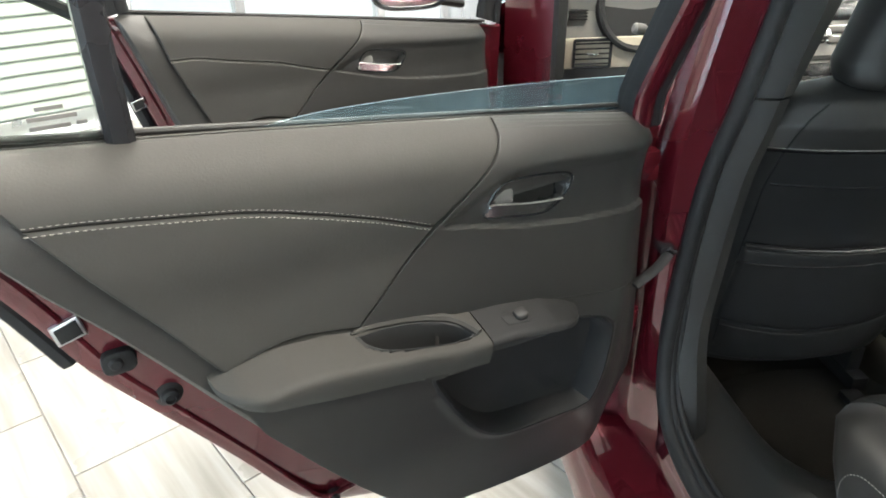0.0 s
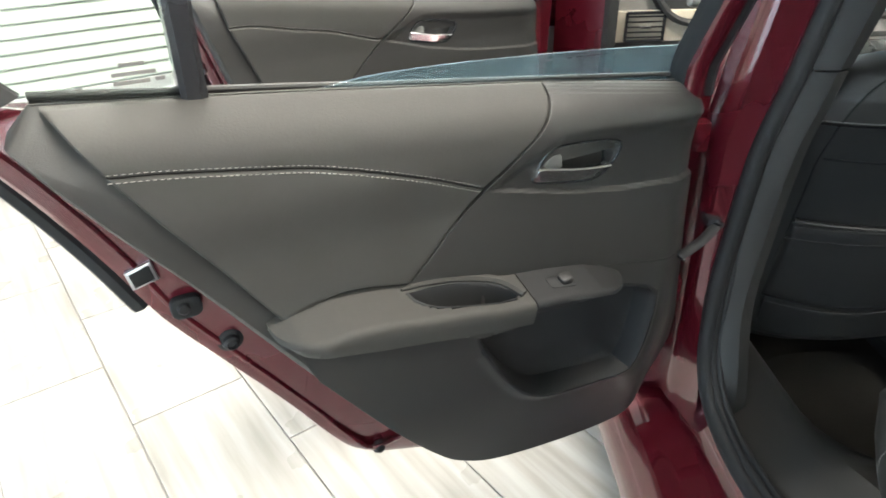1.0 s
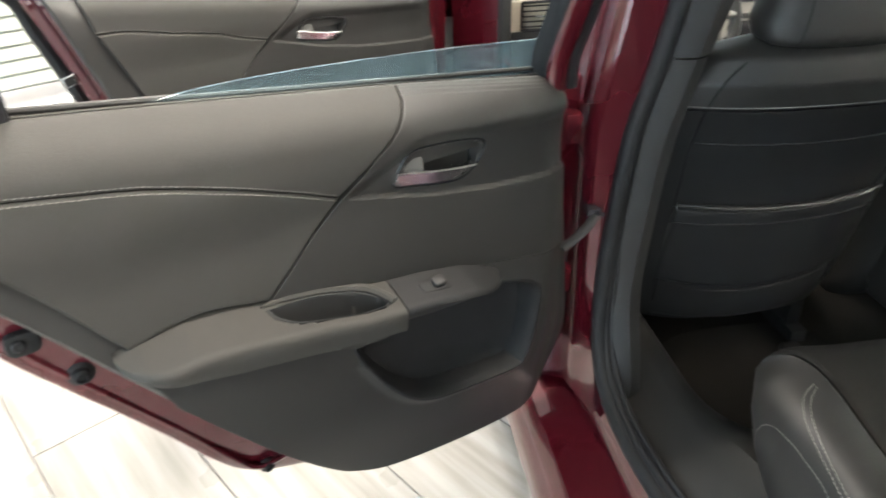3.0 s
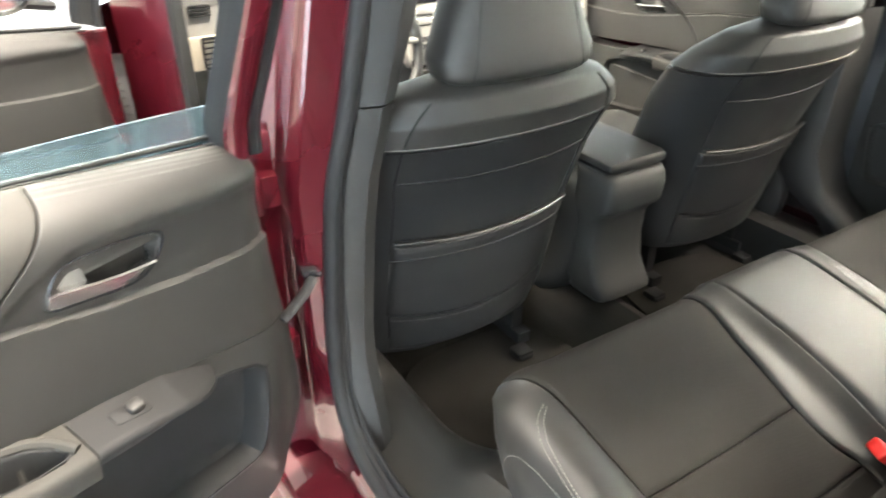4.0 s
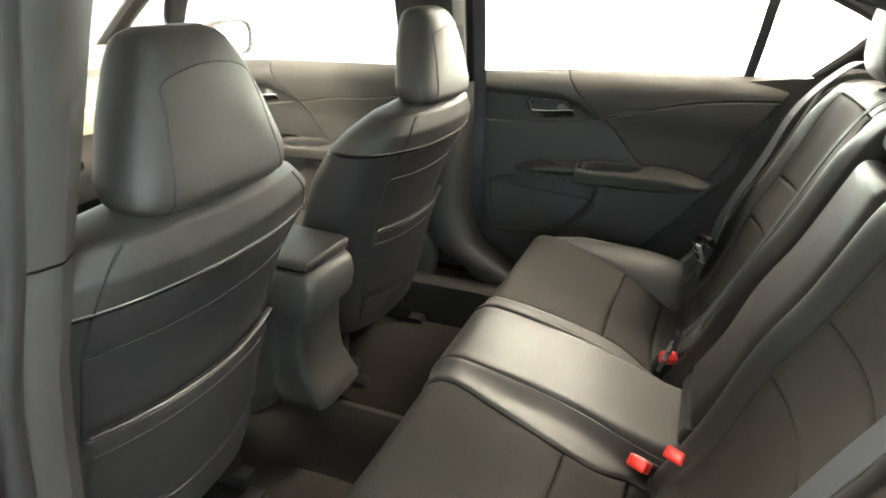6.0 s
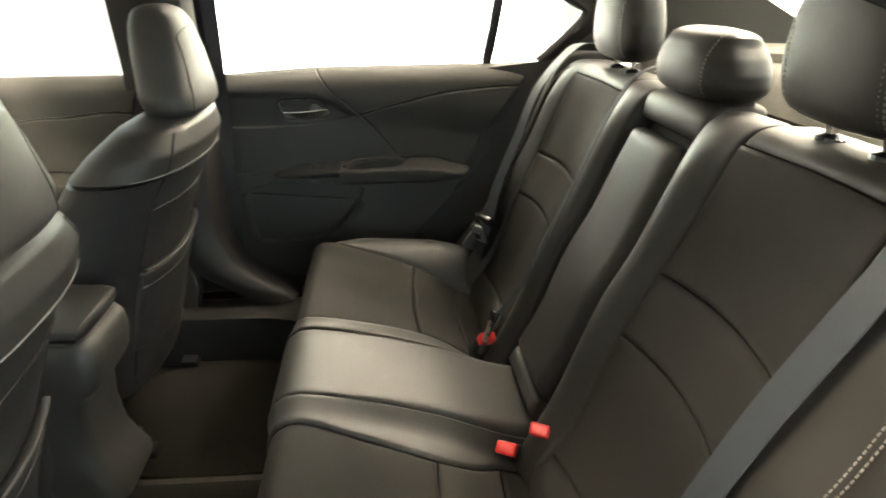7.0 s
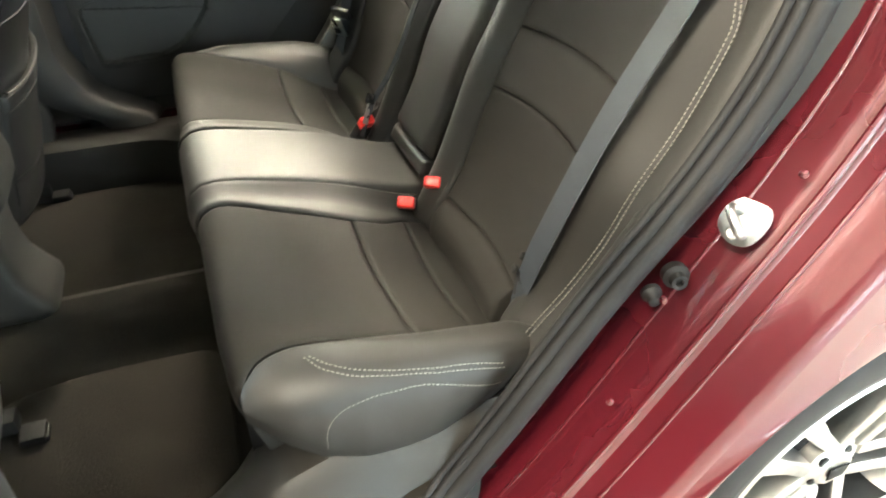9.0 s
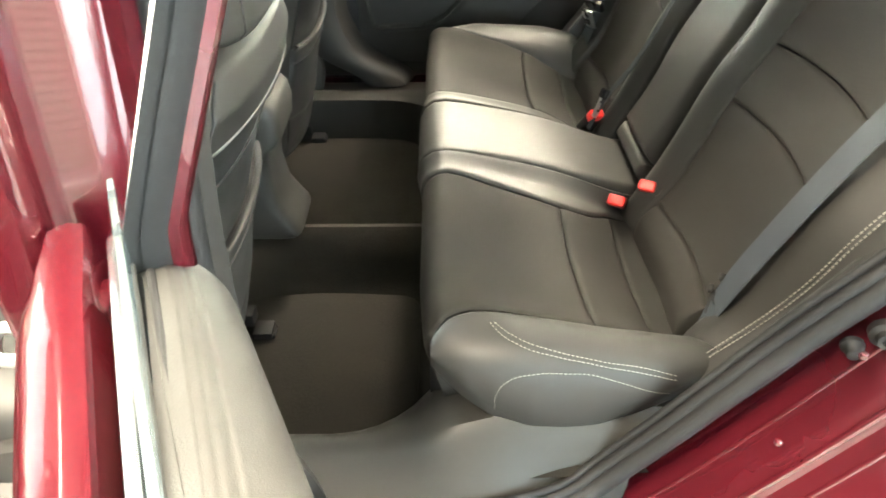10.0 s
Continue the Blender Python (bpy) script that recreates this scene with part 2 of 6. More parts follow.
def loft(rings, caps=True):
    """Rings of equal count, each a list of points."""
    m = len(rings[0])
    verts = [tuple(p) for ring in rings for p in ring]
    faces = [(i * m + j, i * m + (j + 1) % m, (i + 1) * m + (j + 1) % m, (i + 1) * m + j) for i in range(len(rings) - 1) for j in range(m)]
    if caps is True:
        faces.append(tuple(range(m)))
    if caps:
        faces.append(tuple(range((len(rings) - 1) * m, len(rings) * m)))
    return verts, faces


def sheet(rows):
    """An open net of points, row by row."""
    m = len(rows[0])
    return [tuple(p) for row in rows for p in row], grid_faces(len(rows), m)


def thick_sheet(rows, off):
    """A net of points with a second face at the offset off and closed rims."""
    n, m = len(rows), len(rows[0])
    v, f = sheet(rows)
    k = n * m
    v2 = [(x + off[0], y + off[1], z + off[2]) for x, y, z in v]
    ring = [j for j in range(m)] + [i * m + m - 1 for i in range(1, n)] + [(n - 1) * m + j for j in range(m - 2, -1, -1)] + [i * m for i in range(n - 2, 0, -1)]
    side = [(ring[a], ring[(a + 1) % len(ring)], k + ring[(a + 1) % len(ring)], k + ring[a]) for a in range(len(ring))]
    return v + v2, f + [tuple(k + i for i in q) for q in f] + side


def tube(pts, r, n=8, samples=0, flat=1.0):
    """A round bar along pts; flat squeezes it along the second axis."""
    p = crv(pts, samples) if samples else np.array(pts, float)
    rings = []
    side = None
    for i in range(len(p)):
        d = p[min(i + 1, len(p) - 1)] - p[max(i - 1, 0)]
        d = d / (np.linalg.norm(d) + 1e-12)
        if side is None:
            side = np.cross(d, (0, 0, 1) if abs(d[2]) < 0.9 else (0, 1, 0))
        side = side - d * (side @ d)
        side /= np.linalg.norm(side)
        up = np.cross(side, d)
        rr = r[i] if isinstance(r, (list, tuple, np.ndarray)) else r
        rings.append([p[i] + rr * (math.cos(2 * math.pi * k / n) * side + flat * math.sin(2 * math.pi * k / n) * up) for k in range(n)])
    return loft(rings)


def prism(outline, place, w0, w1, bevel=0.004):
    """A plate of the given outline between the heights w0 and w1, with rounded rims."""
    o = np.array(outline, float)
    c = o.mean(0)
    d = o - c
    near = np.linalg.norm(d, axis=1, keepdims=True)
    rings = []
    for inset, w in ((bevel, w0), (bevel * 0.3, w0 + bevel * 0.3), (0, w0 + bevel), (0, w1 - bevel), (bevel * 0.3, w1 - bevel * 0.3), (bevel, w1)):
        q = o - d / near * inset
        rings.append([tuple(float(x) for x in place(u, v, w)) for u, v in q])
    return loft(rings)


def rbox(center, size, bevel=0.004, m=None, seg=2):
    """A box with rounded edges, turned by the matrix m about its centre."""
    bm = bmesh.new()
    bmesh.ops.create_cube(bm, size=1)
    bmesh.ops.scale(bm, vec=size, verts=bm.verts)
    if bevel:
        bmesh.ops.bevel(bm, geom=list(bm.edges), offset=bevel, segments=seg, affect="EDGES", profile=0.6)
    t = Matrix.Translation(center) @ (m.to_4x4() if m else Matrix())
    bm.verts.index_update()
    verts = [tuple(t @ v.co) for v in bm.verts]
    faces = [tuple(v.index for v in f.verts) for f in bm.faces]
    bm.free()
    return verts, faces


def disc(center, axis, r, depth, n=20, bevel=0.002):
    """A short round bar with rounded rims."""
    q = Vector(axis).to_track_quat("Z", "Y").to_matrix()
    rings = []
    for rr, z in ((r - bevel, 0), (r, bevel), (r, depth - bevel), (r - bevel, depth)):
        rings.append([tuple(Vector(center) + q @ Vector((rr * math.cos(2 * math.pi * k / n), rr * math.sin(2 * math.pi * k / n), z))) for k in range(n)])
    return loft(rings)


def turned(center, axis, profile, n=40, closed=False):
    """A body of revolution; profile: radius and distance along the axis."""
    q = Vector(axis).to_track_quat("Z", "Y").to_matrix()
    rings = [[tuple(Vector(center) + q @ Vector((r * math.cos(2 * math.pi * k / n), r * math.sin(2 * math.pi * k / n), z))) for k in range(n)] for r, z in profile]
    if closed:
        rings.append(rings[0])
    return loft(rings, caps=not closed)


def stitches(pts, lift, length=0.0036, gap=0.0022, wide=0.0010, high=0.0007):
    """Thread stitches laid along a world path; lift is the direction off the surface."""
    p = crv(pts, 240)
    s = np.r_[0, np.cumsum(np.linalg.norm(np.diff(p, axis=0), axis=1))]
    verts, faces = [], []
    up = np.array(lift, float)
    up /= np.linalg.norm(up)
    at = 0.0
    while at + length < s[-1]:
        a, b = (np.array([np.interp(w, s, p[:, k]) for k in range(3)]) for w in (at, at + length))
        d = (b - a) / length
        side = np.cross(d, up)
        side /= np.linalg.norm(side) + 1e-9
        k = len(verts)
        for q, hh in ((a, 0.25), ((a + b) / 2, 1.0), (b, 0.25)):
            verts += [tuple(q - side * wide / 2 - up * 0.001), tuple(q - side * wide * 0.3 + up * high * hh), tuple(q + side * wide * 0.3 + up * high * hh), tuple(q + side * wide / 2 - up * 0.001)]
        for j in (0, 4):
            faces += [(k + j + i, k + j + i + 1, k + j + i + 5, k + j + i + 4) for i in range(3)]
        faces += [(k, k + 1, k + 2, k + 3), (k + 8, k + 9, k + 10, k + 11)]
        at += length + gap
    return verts, faces


def rounded(cx, cy, a, b, n=32, power=3.4):
    """Points of a rounded rectangle of half-widths a and b."""
    out = []
    for k in range(n):
        t = 2 * math.pi * k / n
        c, s = math.cos(t), math.sin(t)
        out.append((cx + a * math.copysign(abs(c) ** (2 / power), c), cy + b * math.copysign(abs(s) ** (2 / power), s)))
    return out


def inside(u, v, poly):
    """Signed distance to a closed outline, positive inside."""
    q = np.array(poly, float)
    d = np.full(np.shape(u), 1e9)
    odd = np.zeros(np.shape(u), bool)
    for (x0, y0), (x1, y1) in zip(q, np.roll(q, -1, axis=0)):
        ex, ey = x1 - x0, y1 - y0
        t = np.clip(((u - x0) * ex + (v - y0) * ey) / (ex * ex + ey * ey + 1e-12), 0, 1)
        d = np.minimum(d, np.hypot(u - x0 - t * ex, v - y0 - t * ey))
        if y0 != y1:
            odd ^= ((y0 > v) != (y1 > v)) & (u < (x1 - x0) * (v - y0) / (y1 - y0) + x0)
    return np.where(odd, d, -d)


def xyz(place, pts, h=0.0):
    """World points of a path in (u, v) at height h, a number or a function."""
    out = []
    for u, v in pts:
        hh = float(h(np.array(u), np.array(v))) if callable(h) else h
        out.append(tuple(float(c) for c in place(u, v, hh)))
    return out

# ---- the showroom ----
def room_box(a0, a1, b0, b1, z0, z1, bevel=0.0):
    m = Matrix((E1, E2, Vector((0, 0, 1)))).transposed()
    return rbox(in_room((a0 + a1) / 2, (b0 + b1) / 2, (z0 + z1) / 2), (a1 - a0, b1 - b0, z1 - z0), bevel, m)


H = 3.5
tagged(thing("ground", room_box(-60, 60, -60, 60, -0.5, -0.06), GROUT, "grey paved ground outside the showroom", "ground", kind="structure"))
floor = root("floor", in_room(2, 5, 0), "pale wood-look stone tile floor with thin grey joints", "floor", kind="structure")
part("screed", room_box(-3.0, 5.1, -0.2, 10.2, -0.055, -0.006), GROUT, floor)
wall_front = root("wall_shutter", in_room(2, 0, 0), "white wall with a closed roller shutter and large windows", "wall", kind="structure")
part("wall", joined(room_box(-3.2, 5.1, -0.2, 0.0, 3.05, H), room_box(1.53, 1.68, -0.2, 0.0, 0, 3.05), room_box(-3.2, 5.1, -0.2, -0.01, -0.05, 0.03), room_box(4.8, 5.1, -0.2, 0, 0, 3.05)), WALL, wall_front)
wall_side = root("wall_windows", in_room(4.9, 5, 0), "white wall with a long row of bright windows", "wall", kind="structure")
part("wall", joined(room_box(4.9, 5.1, 0.001, 10.2, 3.05, H), room_box(4.9, 5.1, 0.001, 10.2, -0.05, 0.12), room_box(4.9, 5.1, 0.001, 0.3, 0.12, 3.05), room_box(4.9, 5.1, 9.7, 10.2, 0.12, 3.05)), WALL, wall_side)
wall_back = root("wall_back", in_room(2, 10, 0), "white painted wall with an added window out of view", "wall", kind="structure")
part("wall", joined(room_box(0.036, 4.9, 10.0, 10.2, 0, H), room_box(-3.2, 0.035, 10.0, 10.2, 3.05, H), room_box(-3.2, 0.035, 10.0, 10.2, 0, 0.15), room_box(-3.2, -2.836, 10.0, 10.2, 0.15, 3.05)), WALL, wall_back)
wall_left = root("wall_plain", in_room(-3, 5, 0), "white painted showroom wall with a wide glazed entrance", "wall", kind="structure")
part("wall", joined(room_box(-3.2, -3.0, 0.001, 9.999, 3.0, H), room_box(-3.2, -3.0, 0.001, 0.38, 0, 3.0), room_box(-3.2, -3.0, 9.62, 9.999, 0, 3.0)), WALL, wall_left)
thing("ceiling", room_box(-3.2, 5.1, -0.2, 10.2, H, H + 0.2), WALL, "plain white showroom ceiling", "ceiling", kind="structure")
# Housings added for the unseen lamps listed in LAMPS.
for la, lb in LAMPS:
    lamp = root("ceiling_lamp", in_room(la, lb, 3.38), "flat white rectangular housing of an unseen ceiling lamp", "lamp", "ceiling lamps")
    part("housing", room_box(la - 0.6, la + 0.6, lb - 0.3, lb + 0.3, 3.38, 3.499, 0.01), WALL, lamp)

# windows: frames, mullions and panes
# The third window is added out of view, for the light from behind.
for wname, spans, fixed, along in (("window_1", (1.68, 2.42, 3.6, 4.8), -0.1, 0), ("window_2", (0.3, 2.4, 9.7), 5.0, 1), ("window_3", (-2.8, -1.4, 0.0), 10.1, 0), ("window_4", (0.42, 3.4, 6.5, 9.58), -3.1, 1)):
    win = root(wname, in_room(*((spans[0], fixed, 0.12) if along == 0 else (fixed, spans[0], 0.12))), "tall showroom window with an aluminium frame", "window", kind="structure")
    for s in spans:
        a0, a1 = s - 0.035, s + 0.035
        part("mullion", room_box(a0, a1, fixed - 0.04, fixed + 0.04, 0.16, 3.04, 0.006) if along == 0 else room_box(fixed - 0.04, fixed + 0.04, a0, a1, 0.16, 3.04, 0.006), ALU, win)
    for s0, s1 in zip(spans, spans[1:]):
        pane = room_box(s0 + 0.036, s1 - 0.036, fixed - 0.004, fixed + 0.004, 0.17, 3.03) if along == 0 else room_box(fixed - 0.004, fixed + 0.004, s0 + 0.036, s1 - 0.036, 0.17, 3.03)
        part("pane", pane, CLEAR, win).visible_shadow = False

# roller shutter of many slats
shutter = root("roller_shutter", in_room(-0.7, 0, 0), "closed white roller shutter with horizontal slats and a grey bottom rail", "shutter", kind="structure")
sec = [(-0.004, 0.0), (0.018, 0.004), (0.022, 0.012), (0.014, 0.045), (0.002, 0.070), (-0.008, 0.0775), (-0.016, 0.0775), (-0.016, 0.0)]
slat0 = loft([[tuple(in_room(a, b - 0.06, z) - in_room(-0.7, 0, 0)) for b, z in sec] for a in (-2.98, 1.52)])
slat_mesh = mesh_of("slat", slat0, SHUTTER)
for k in range(37):
    ob = new("slat", slat_mesh)
    ob.parent, ob.location = shutter, (0, 0, 0.12 + 0.079 * k)
part("bottom_rail", room_box(-2.98, 1.52, -0.075, -0.03, 0.03, 0.118, 0.006), ALU, shutter)

# ---- car body ----
# Axes: x to the car's right, y ahead, z up; y = 0 at the rear door's hinges.
body = root("car", (0, 0.4, 0), "deep red saloon car with black door seals and two open doors", "car")

# the rear door opening's edge, from the sill up the rear arch to the roof, as (y, z)
OPEN = [(0.02, 0.405), (-0.15, 0.400), (-0.30, 0.386), (-0.40, 0.380), (-0.465, 0.390), (-0.530, 0.470), (-0.588, 0.552), (-0.632, 0.620), (-0.670, 0.680), (-0.709, 0.742), (-0.748, 0.803), (-0.782, 0.862), (-0.812, 0.925), (-0.838, 0.99), (-0.862, 1.05), (-0.880, 1.105), (-0.872, 1.150), (-0.835, 1.185), (-0.76, 1.215), (-0.66, 1.25), (-0.5, 1.30), (-0.3, 1.34), (-0.1, 1.37), (0.03, 1.375)]


def rim(path, section, n=90):
    """A profile swept along an edge in the side plane: section rows are (outward offset, x shift inward with height)."""
    p = crv(path, n)
    t = np.gradient(p, axis=0)
    t /= np.linalg.norm(t, axis=1, keepdims=True)
    nrm = np.stack([t[:, 1], -t[:, 0]], 1)
    nrm = np.where((nrm * (p - np.array([-0.25, 0.8]))).sum(1, keepdims=True) > 0, nrm, -nrm)
    rows = []
    for q, k in zip(p, nrm):
        lean = 0.10 * max(0.0, q[1] - 0.95) + 0.38 * max(0.0, q[1] - 1.03)
        rows.append([(x + lean, q[0] + o * k[0], q[1] + o * k[1]) for o, x in section])
    return rows


JAMB = [(-0.002, -0.630), (0.002, -0.650), (0.006, -0.662), (0.010, -0.690), (0.012, -0.726), (0.018, -0.742), (0.030, -0.750), (0.034, -0.768), (0.036, -0.782), (0.046, -0.794), (0.052, -0.808), (0.060, -0.820), (0.070, -0.824)]
part("door_jamb", sheet(rim(OPEN[4:], JAMB, 110)), RED, body)


def pillar_x(x, z):
    """The B-pillar leans in with height."""
    return x + 0.16 * max(0, z - 0.85) + 0.05 * max(0, z - 0.85) ** 2


def pillar_left(x, z):
    """The left pillar's inner edge swings out towards the sill and in towards the roof."""
    return pillar_x(x, z) + float(np.interp(z, (0.40, 0.55, 0.65, 0.78, 0.92, 1.05, 1.37), (-0.015, -0.015, -0.008, 0.002, 0.019, 0.024, 0.030)))


# one ribbed rubber seal runs down the B-pillar, along the sill and up the rear arch
SEAL_YZ = [(-0.454, 0.430), (-0.526, 0.533), (-0.626, 0.687), (-0.696, 0.780), (-0.750, 0.866), (-0.785, 0.942), (-0.815, 1.025)]
SEAL_PATH = [(pillar_left(-0.716, z), -0.008, z) for z in (1.37, 1.2, 1.05, 0.95, 0.85, 0.74, 0.64)]
SEAL_PATH += [(-0.730, -0.016, 0.55), (-0.732, -0.040, 0.475), (-0.730, -0.090, 0.424), (-0.726, -0.17, 0.402), (-0.715, -0.27, 0.396), (-0.697, -0.36, 0.395), (-0.678, -0.415, 0.402)]
SEAL_PATH += [(-0.666 + 0.10 * max(0.0, z - 0.95), y, z) for y, z in SEAL_YZ]
SEAL_PATH += [(-0.638, -0.838, 1.075), (-0.624, -0.853, 1.110), (-0.611, -0.851, 1.138), (-0.600, -0.831, 1.160), (-0.588, -0.785, 1.184), (-0.570, -0.67, 1.224), (-0.560, -0.54, 1.262), (-0.552, -0.30, 1.320), (-0.550, -0.05, 1.348)]
seal_line = crv(SEAL_PATH, 200)
for name, r, inward, dx in (("door_seal", 0.0135, 0.0, 0.0), ("seal_ridge", 0.0080, 0.013, 0.010), ("seal_lip", 0.0055, 0.020, 0.020)):
    line = []
    for k in range(200):
        t = seal_line[min(k + 1, 199)] - seal_line[max(k - 1, 0)]
        nrm = np.array([t[2], -t[1]]) / (math.hypot(t[1], t[2]) + 1e-9)
        to_mid = np.array([-0.33, 0.84]) - seal_line[k, 1:]
        nrm = np.array([nrm[0], nrm[1]]) if nrm @ to_mid > 0 else -nrm
        on_pillar = 1 - smooth01(k / 70 - 0.3)
        line.append((seal_line[k, 0] + dx, seal_line[k, 1] + nrm[0] * inward * (1 - 1.5 * on_pillar), seal_line[k, 2] + nrm[1] * inward * (1 - on_pillar)))
    part(name, tube(line, r, 10, 200), RUBBER, body, "black ribbed rubber door seal")
INNER = [(-0.030, -0.640), (-0.036, -0.632), (-0.038, -0.624), (-0.034, -0.614), (-0.02, -0.604), (0.01, -0.596)]
part("opening_trim", sheet(rim(OPEN[6:], INNER, 100)), PILLAR, body, "dark grey plastic opening trim")
# thin pressed ridges along the jamb
for o, x, r in ((0.011, -0.688, 0.0028), (0.020, -0.744, 0.0042), (0.034, -0.772, 0.0030)):
    part("jamb_ridge", sheet(rim(OPEN[4:15], [(o + r * math.cos(a), x + r * math.sin(a)) for a in np.linspace(0, 2 * math.pi, 9)], 90)), RED, body)

# quarter panel with its wheel arch
WHEEL = (-0.752, -1.01, 0.335)
qrows = []
edge_rows = rim(OPEN[3:17], [(0.070, -0.824)], 60)
for k, row in enumerate(edge_rows):
    x0, y0, z0 = row[0]
    s = k / 59
    ang = math.radians(170 - 95 * min(1, s / 0.72))
    r = 0.385
    y1, z1 = WHEEL[1] - r * math.cos(ang), WHEEL[2] + r * math.sin(ang)
    y1 = WHEEL[1] + r * math.cos(math.pi - ang)
    if s > 0.72:
        e = (s - 0.72) / 0.28
        y1, z1 = y1 - 0.55 * e, z1 + 0.20 * e
    line = []
    for t in np.linspace(0, 1, 14):
        y, z = y0 + (y1 - y0) * t, z0 + (z1 - z0) * t
        x = -0.823 - 0.014 * math.sin(min(1, t * 1.3) * math.pi / 2) + 0.09 * max(0, z - 0.86)
        line.append((x, y, z))
    if s <= 0.72:
        line += [(x + 0.03, WHEEL[1] + (y - WHEEL[1]) * 0.985, WHEEL[2] + (z - WHEEL[2]) * 0.985) for x, y, z in line[-1:]]
    else:
        line += [(x + 0.03, y, z + 0.004) for x, y, z in line[-1:]]
    qrows.append(line)
part("quarter_panel", sheet(qrows), RED, body)
arch = [[(x, WHEEL[1] + r * math.cos(a), WHEEL[2] + r * math.sin(a)) for x, r in ((-0.812, 0.377), (-0.80, 0.374), (-0.62, 0.385), (-0.60, 0.36))] for a in np.linspace(-0.15, math.pi + 0.15, 40)]
part("wheel_arch_liner", sheet(arch), DARK, body)
# rear end behind the wheel, boot lid, roof: the plain closing forms of the car
tail = [[(sx * (0.845 - 0.03 * ((max(0.0, -1.0 - y) + 0.3 * max(0.0, y - 0.2)) / 1.1) ** 2 - 0.10 * max(0, z - 0.8)), y, z) for z in (0.20, 0.42, 0.60, 0.80, 0.90, 0.93)] for sx in (1,) for y in np.linspace(1.0, -2.0, 30)]
part("side_panel", sheet(tail), RED, body)
part("side_trim", sheet([[(x, y, z0 + (z1 - z0) * k / 9) for k in range(10)] for x, y, z0, z1 in ((0.775, -0.36, 0.36, 0.96), (0.765, -0.50, 0.36, 0.98), (0.750, -0.62, 0.36, 1.0), (0.725, -0.74, 0.36, 1.02), (0.690, -0.84, 0.36, 1.04), (0.655, -0.95, 0.36, 1.05))]), PILLAR, body, "dark plastic side trim")
part("sill_closing", sheet([[(x, y, z) for x, z in ((0.690, 0.415), (0.715, 0.405), (0.735, 0.41), (0.76, 0.43), (0.83, 0.43))] for y in np.linspace(1.0, -0.65, 20)]), DARK, body)
tail_left = [[(-(0.845 - 0.03 * (abs(y + 1.0) / 1.1) ** 2 - 0.10 * max(0, z - 0.8)), y, z) for z in (0.74, 0.80, 0.94, 1.02)] for y in np.linspace(-1.05, -2.0, 12)]
part("side_panel", sheet(tail_left), RED, body)
part("rear_panel", sheet([[(x, -2.0 - 0.06 * math.cos(x * 1.8), z) for z in (0.3, 0.5, 0.8, 1.02)] for x in np.linspace(-0.80, 0.80, 16)]), RED, body)
part("boot_lid", sheet([[(x, y, 1.02 + 0.03 * math.cos(x * 1.9)) for y in (-2.04, -1.8, -1.66)] for x in np.linspace(-0.80, 0.80, 16)]), RED, body)
roof_rows = []
for y in np.linspace(-0.92, 0.62, 22):
    z = 1.415 - (0.055 if y > 0 else 0.034) * (y / 0.62) ** 2
    roof_rows.append([(x, y, z - 0.055 * (abs(x) / 0.6) ** 3) for x in np.linspace(-0.60, 0.60, 17)])
part("roof", sheet([[(x, y, z + 0.02) for x, y, z in row] for row in roof_rows]), RED, body)
part("headliner", sheet(roof_rows), BEIGE, body, "pale cloth headliner")

# sill outside the opening and its inner scuff plate
part("sill_panel", sheet([[(x, y, z) for x, z in ((-0.822, 0.325), (-0.850, 0.30), (-0.862, 0.25), (-0.845, 0.19), (-0.78, 0.17))] for y in np.linspace(-0.56, 1.05, 30)]), RED, body)
part("sill_step", sheet([[(x, y, z) for x, z in ((-0.700, 0.405), (-0.722, 0.392), (-0.735, 0.352), (-0.750, 0.340), (-0.790, 0.338), (-0.822, 0.325))] for y in np.linspace(-0.40, 1.05, 30)]), RED, body)
scuff = []
for y in np.linspace(0.95, -0.54, 60):
    rise = 0.075 * smooth01((-0.10 - y) / 0.30)
    turn_in = min(1.0, max(0.0, (-0.06 - y) / 0.175))
    inn = 0.20 * (1 - math.sqrt(1 - turn_in**2))
    out_x = -0.712 + 0.042 * smooth01((-0.22 - y) / 0.22)
    scuff.append([(out_x - 0.004, y, 0.376), (out_x, y, 0.392), (out_x + 0.014, y, 0.400 + rise * 0.10), (out_x + 0.028, y, 0.406 + rise * 0.24), (-0.642, y, 0.414 + rise * 0.50), (-0.625, y, 0.422 + rise * 0.78), (-0.605, y, 0.428 + rise * 0.98), (-0.588 + inn * 0.35, y, 0.422 + rise * 0.9), (-0.574 + inn * 0.75, y, 0.405 + rise * 0.4), (-0.567 + inn, y, 0.34), (-0.565 + inn, y, 0.262)])
part("scuff_plate", sheet(scuff), PLASTIC, body, "dark grey plastic sill trim")
part("scuff_plate", sheet([[(-x, y, z - 0.62 * max(0.0, z - 0.40) - 0.012) for x, y, z in row] for row in scuff]), PLASTIC, body)

# B-pillar of the left side: red face, seal and inner trim
PZ = np.linspace(0.36, 1.37, 40)
flare = lambda z: 0.06 * smooth01((0.62 - z) / 0.24)  # noqa: E731
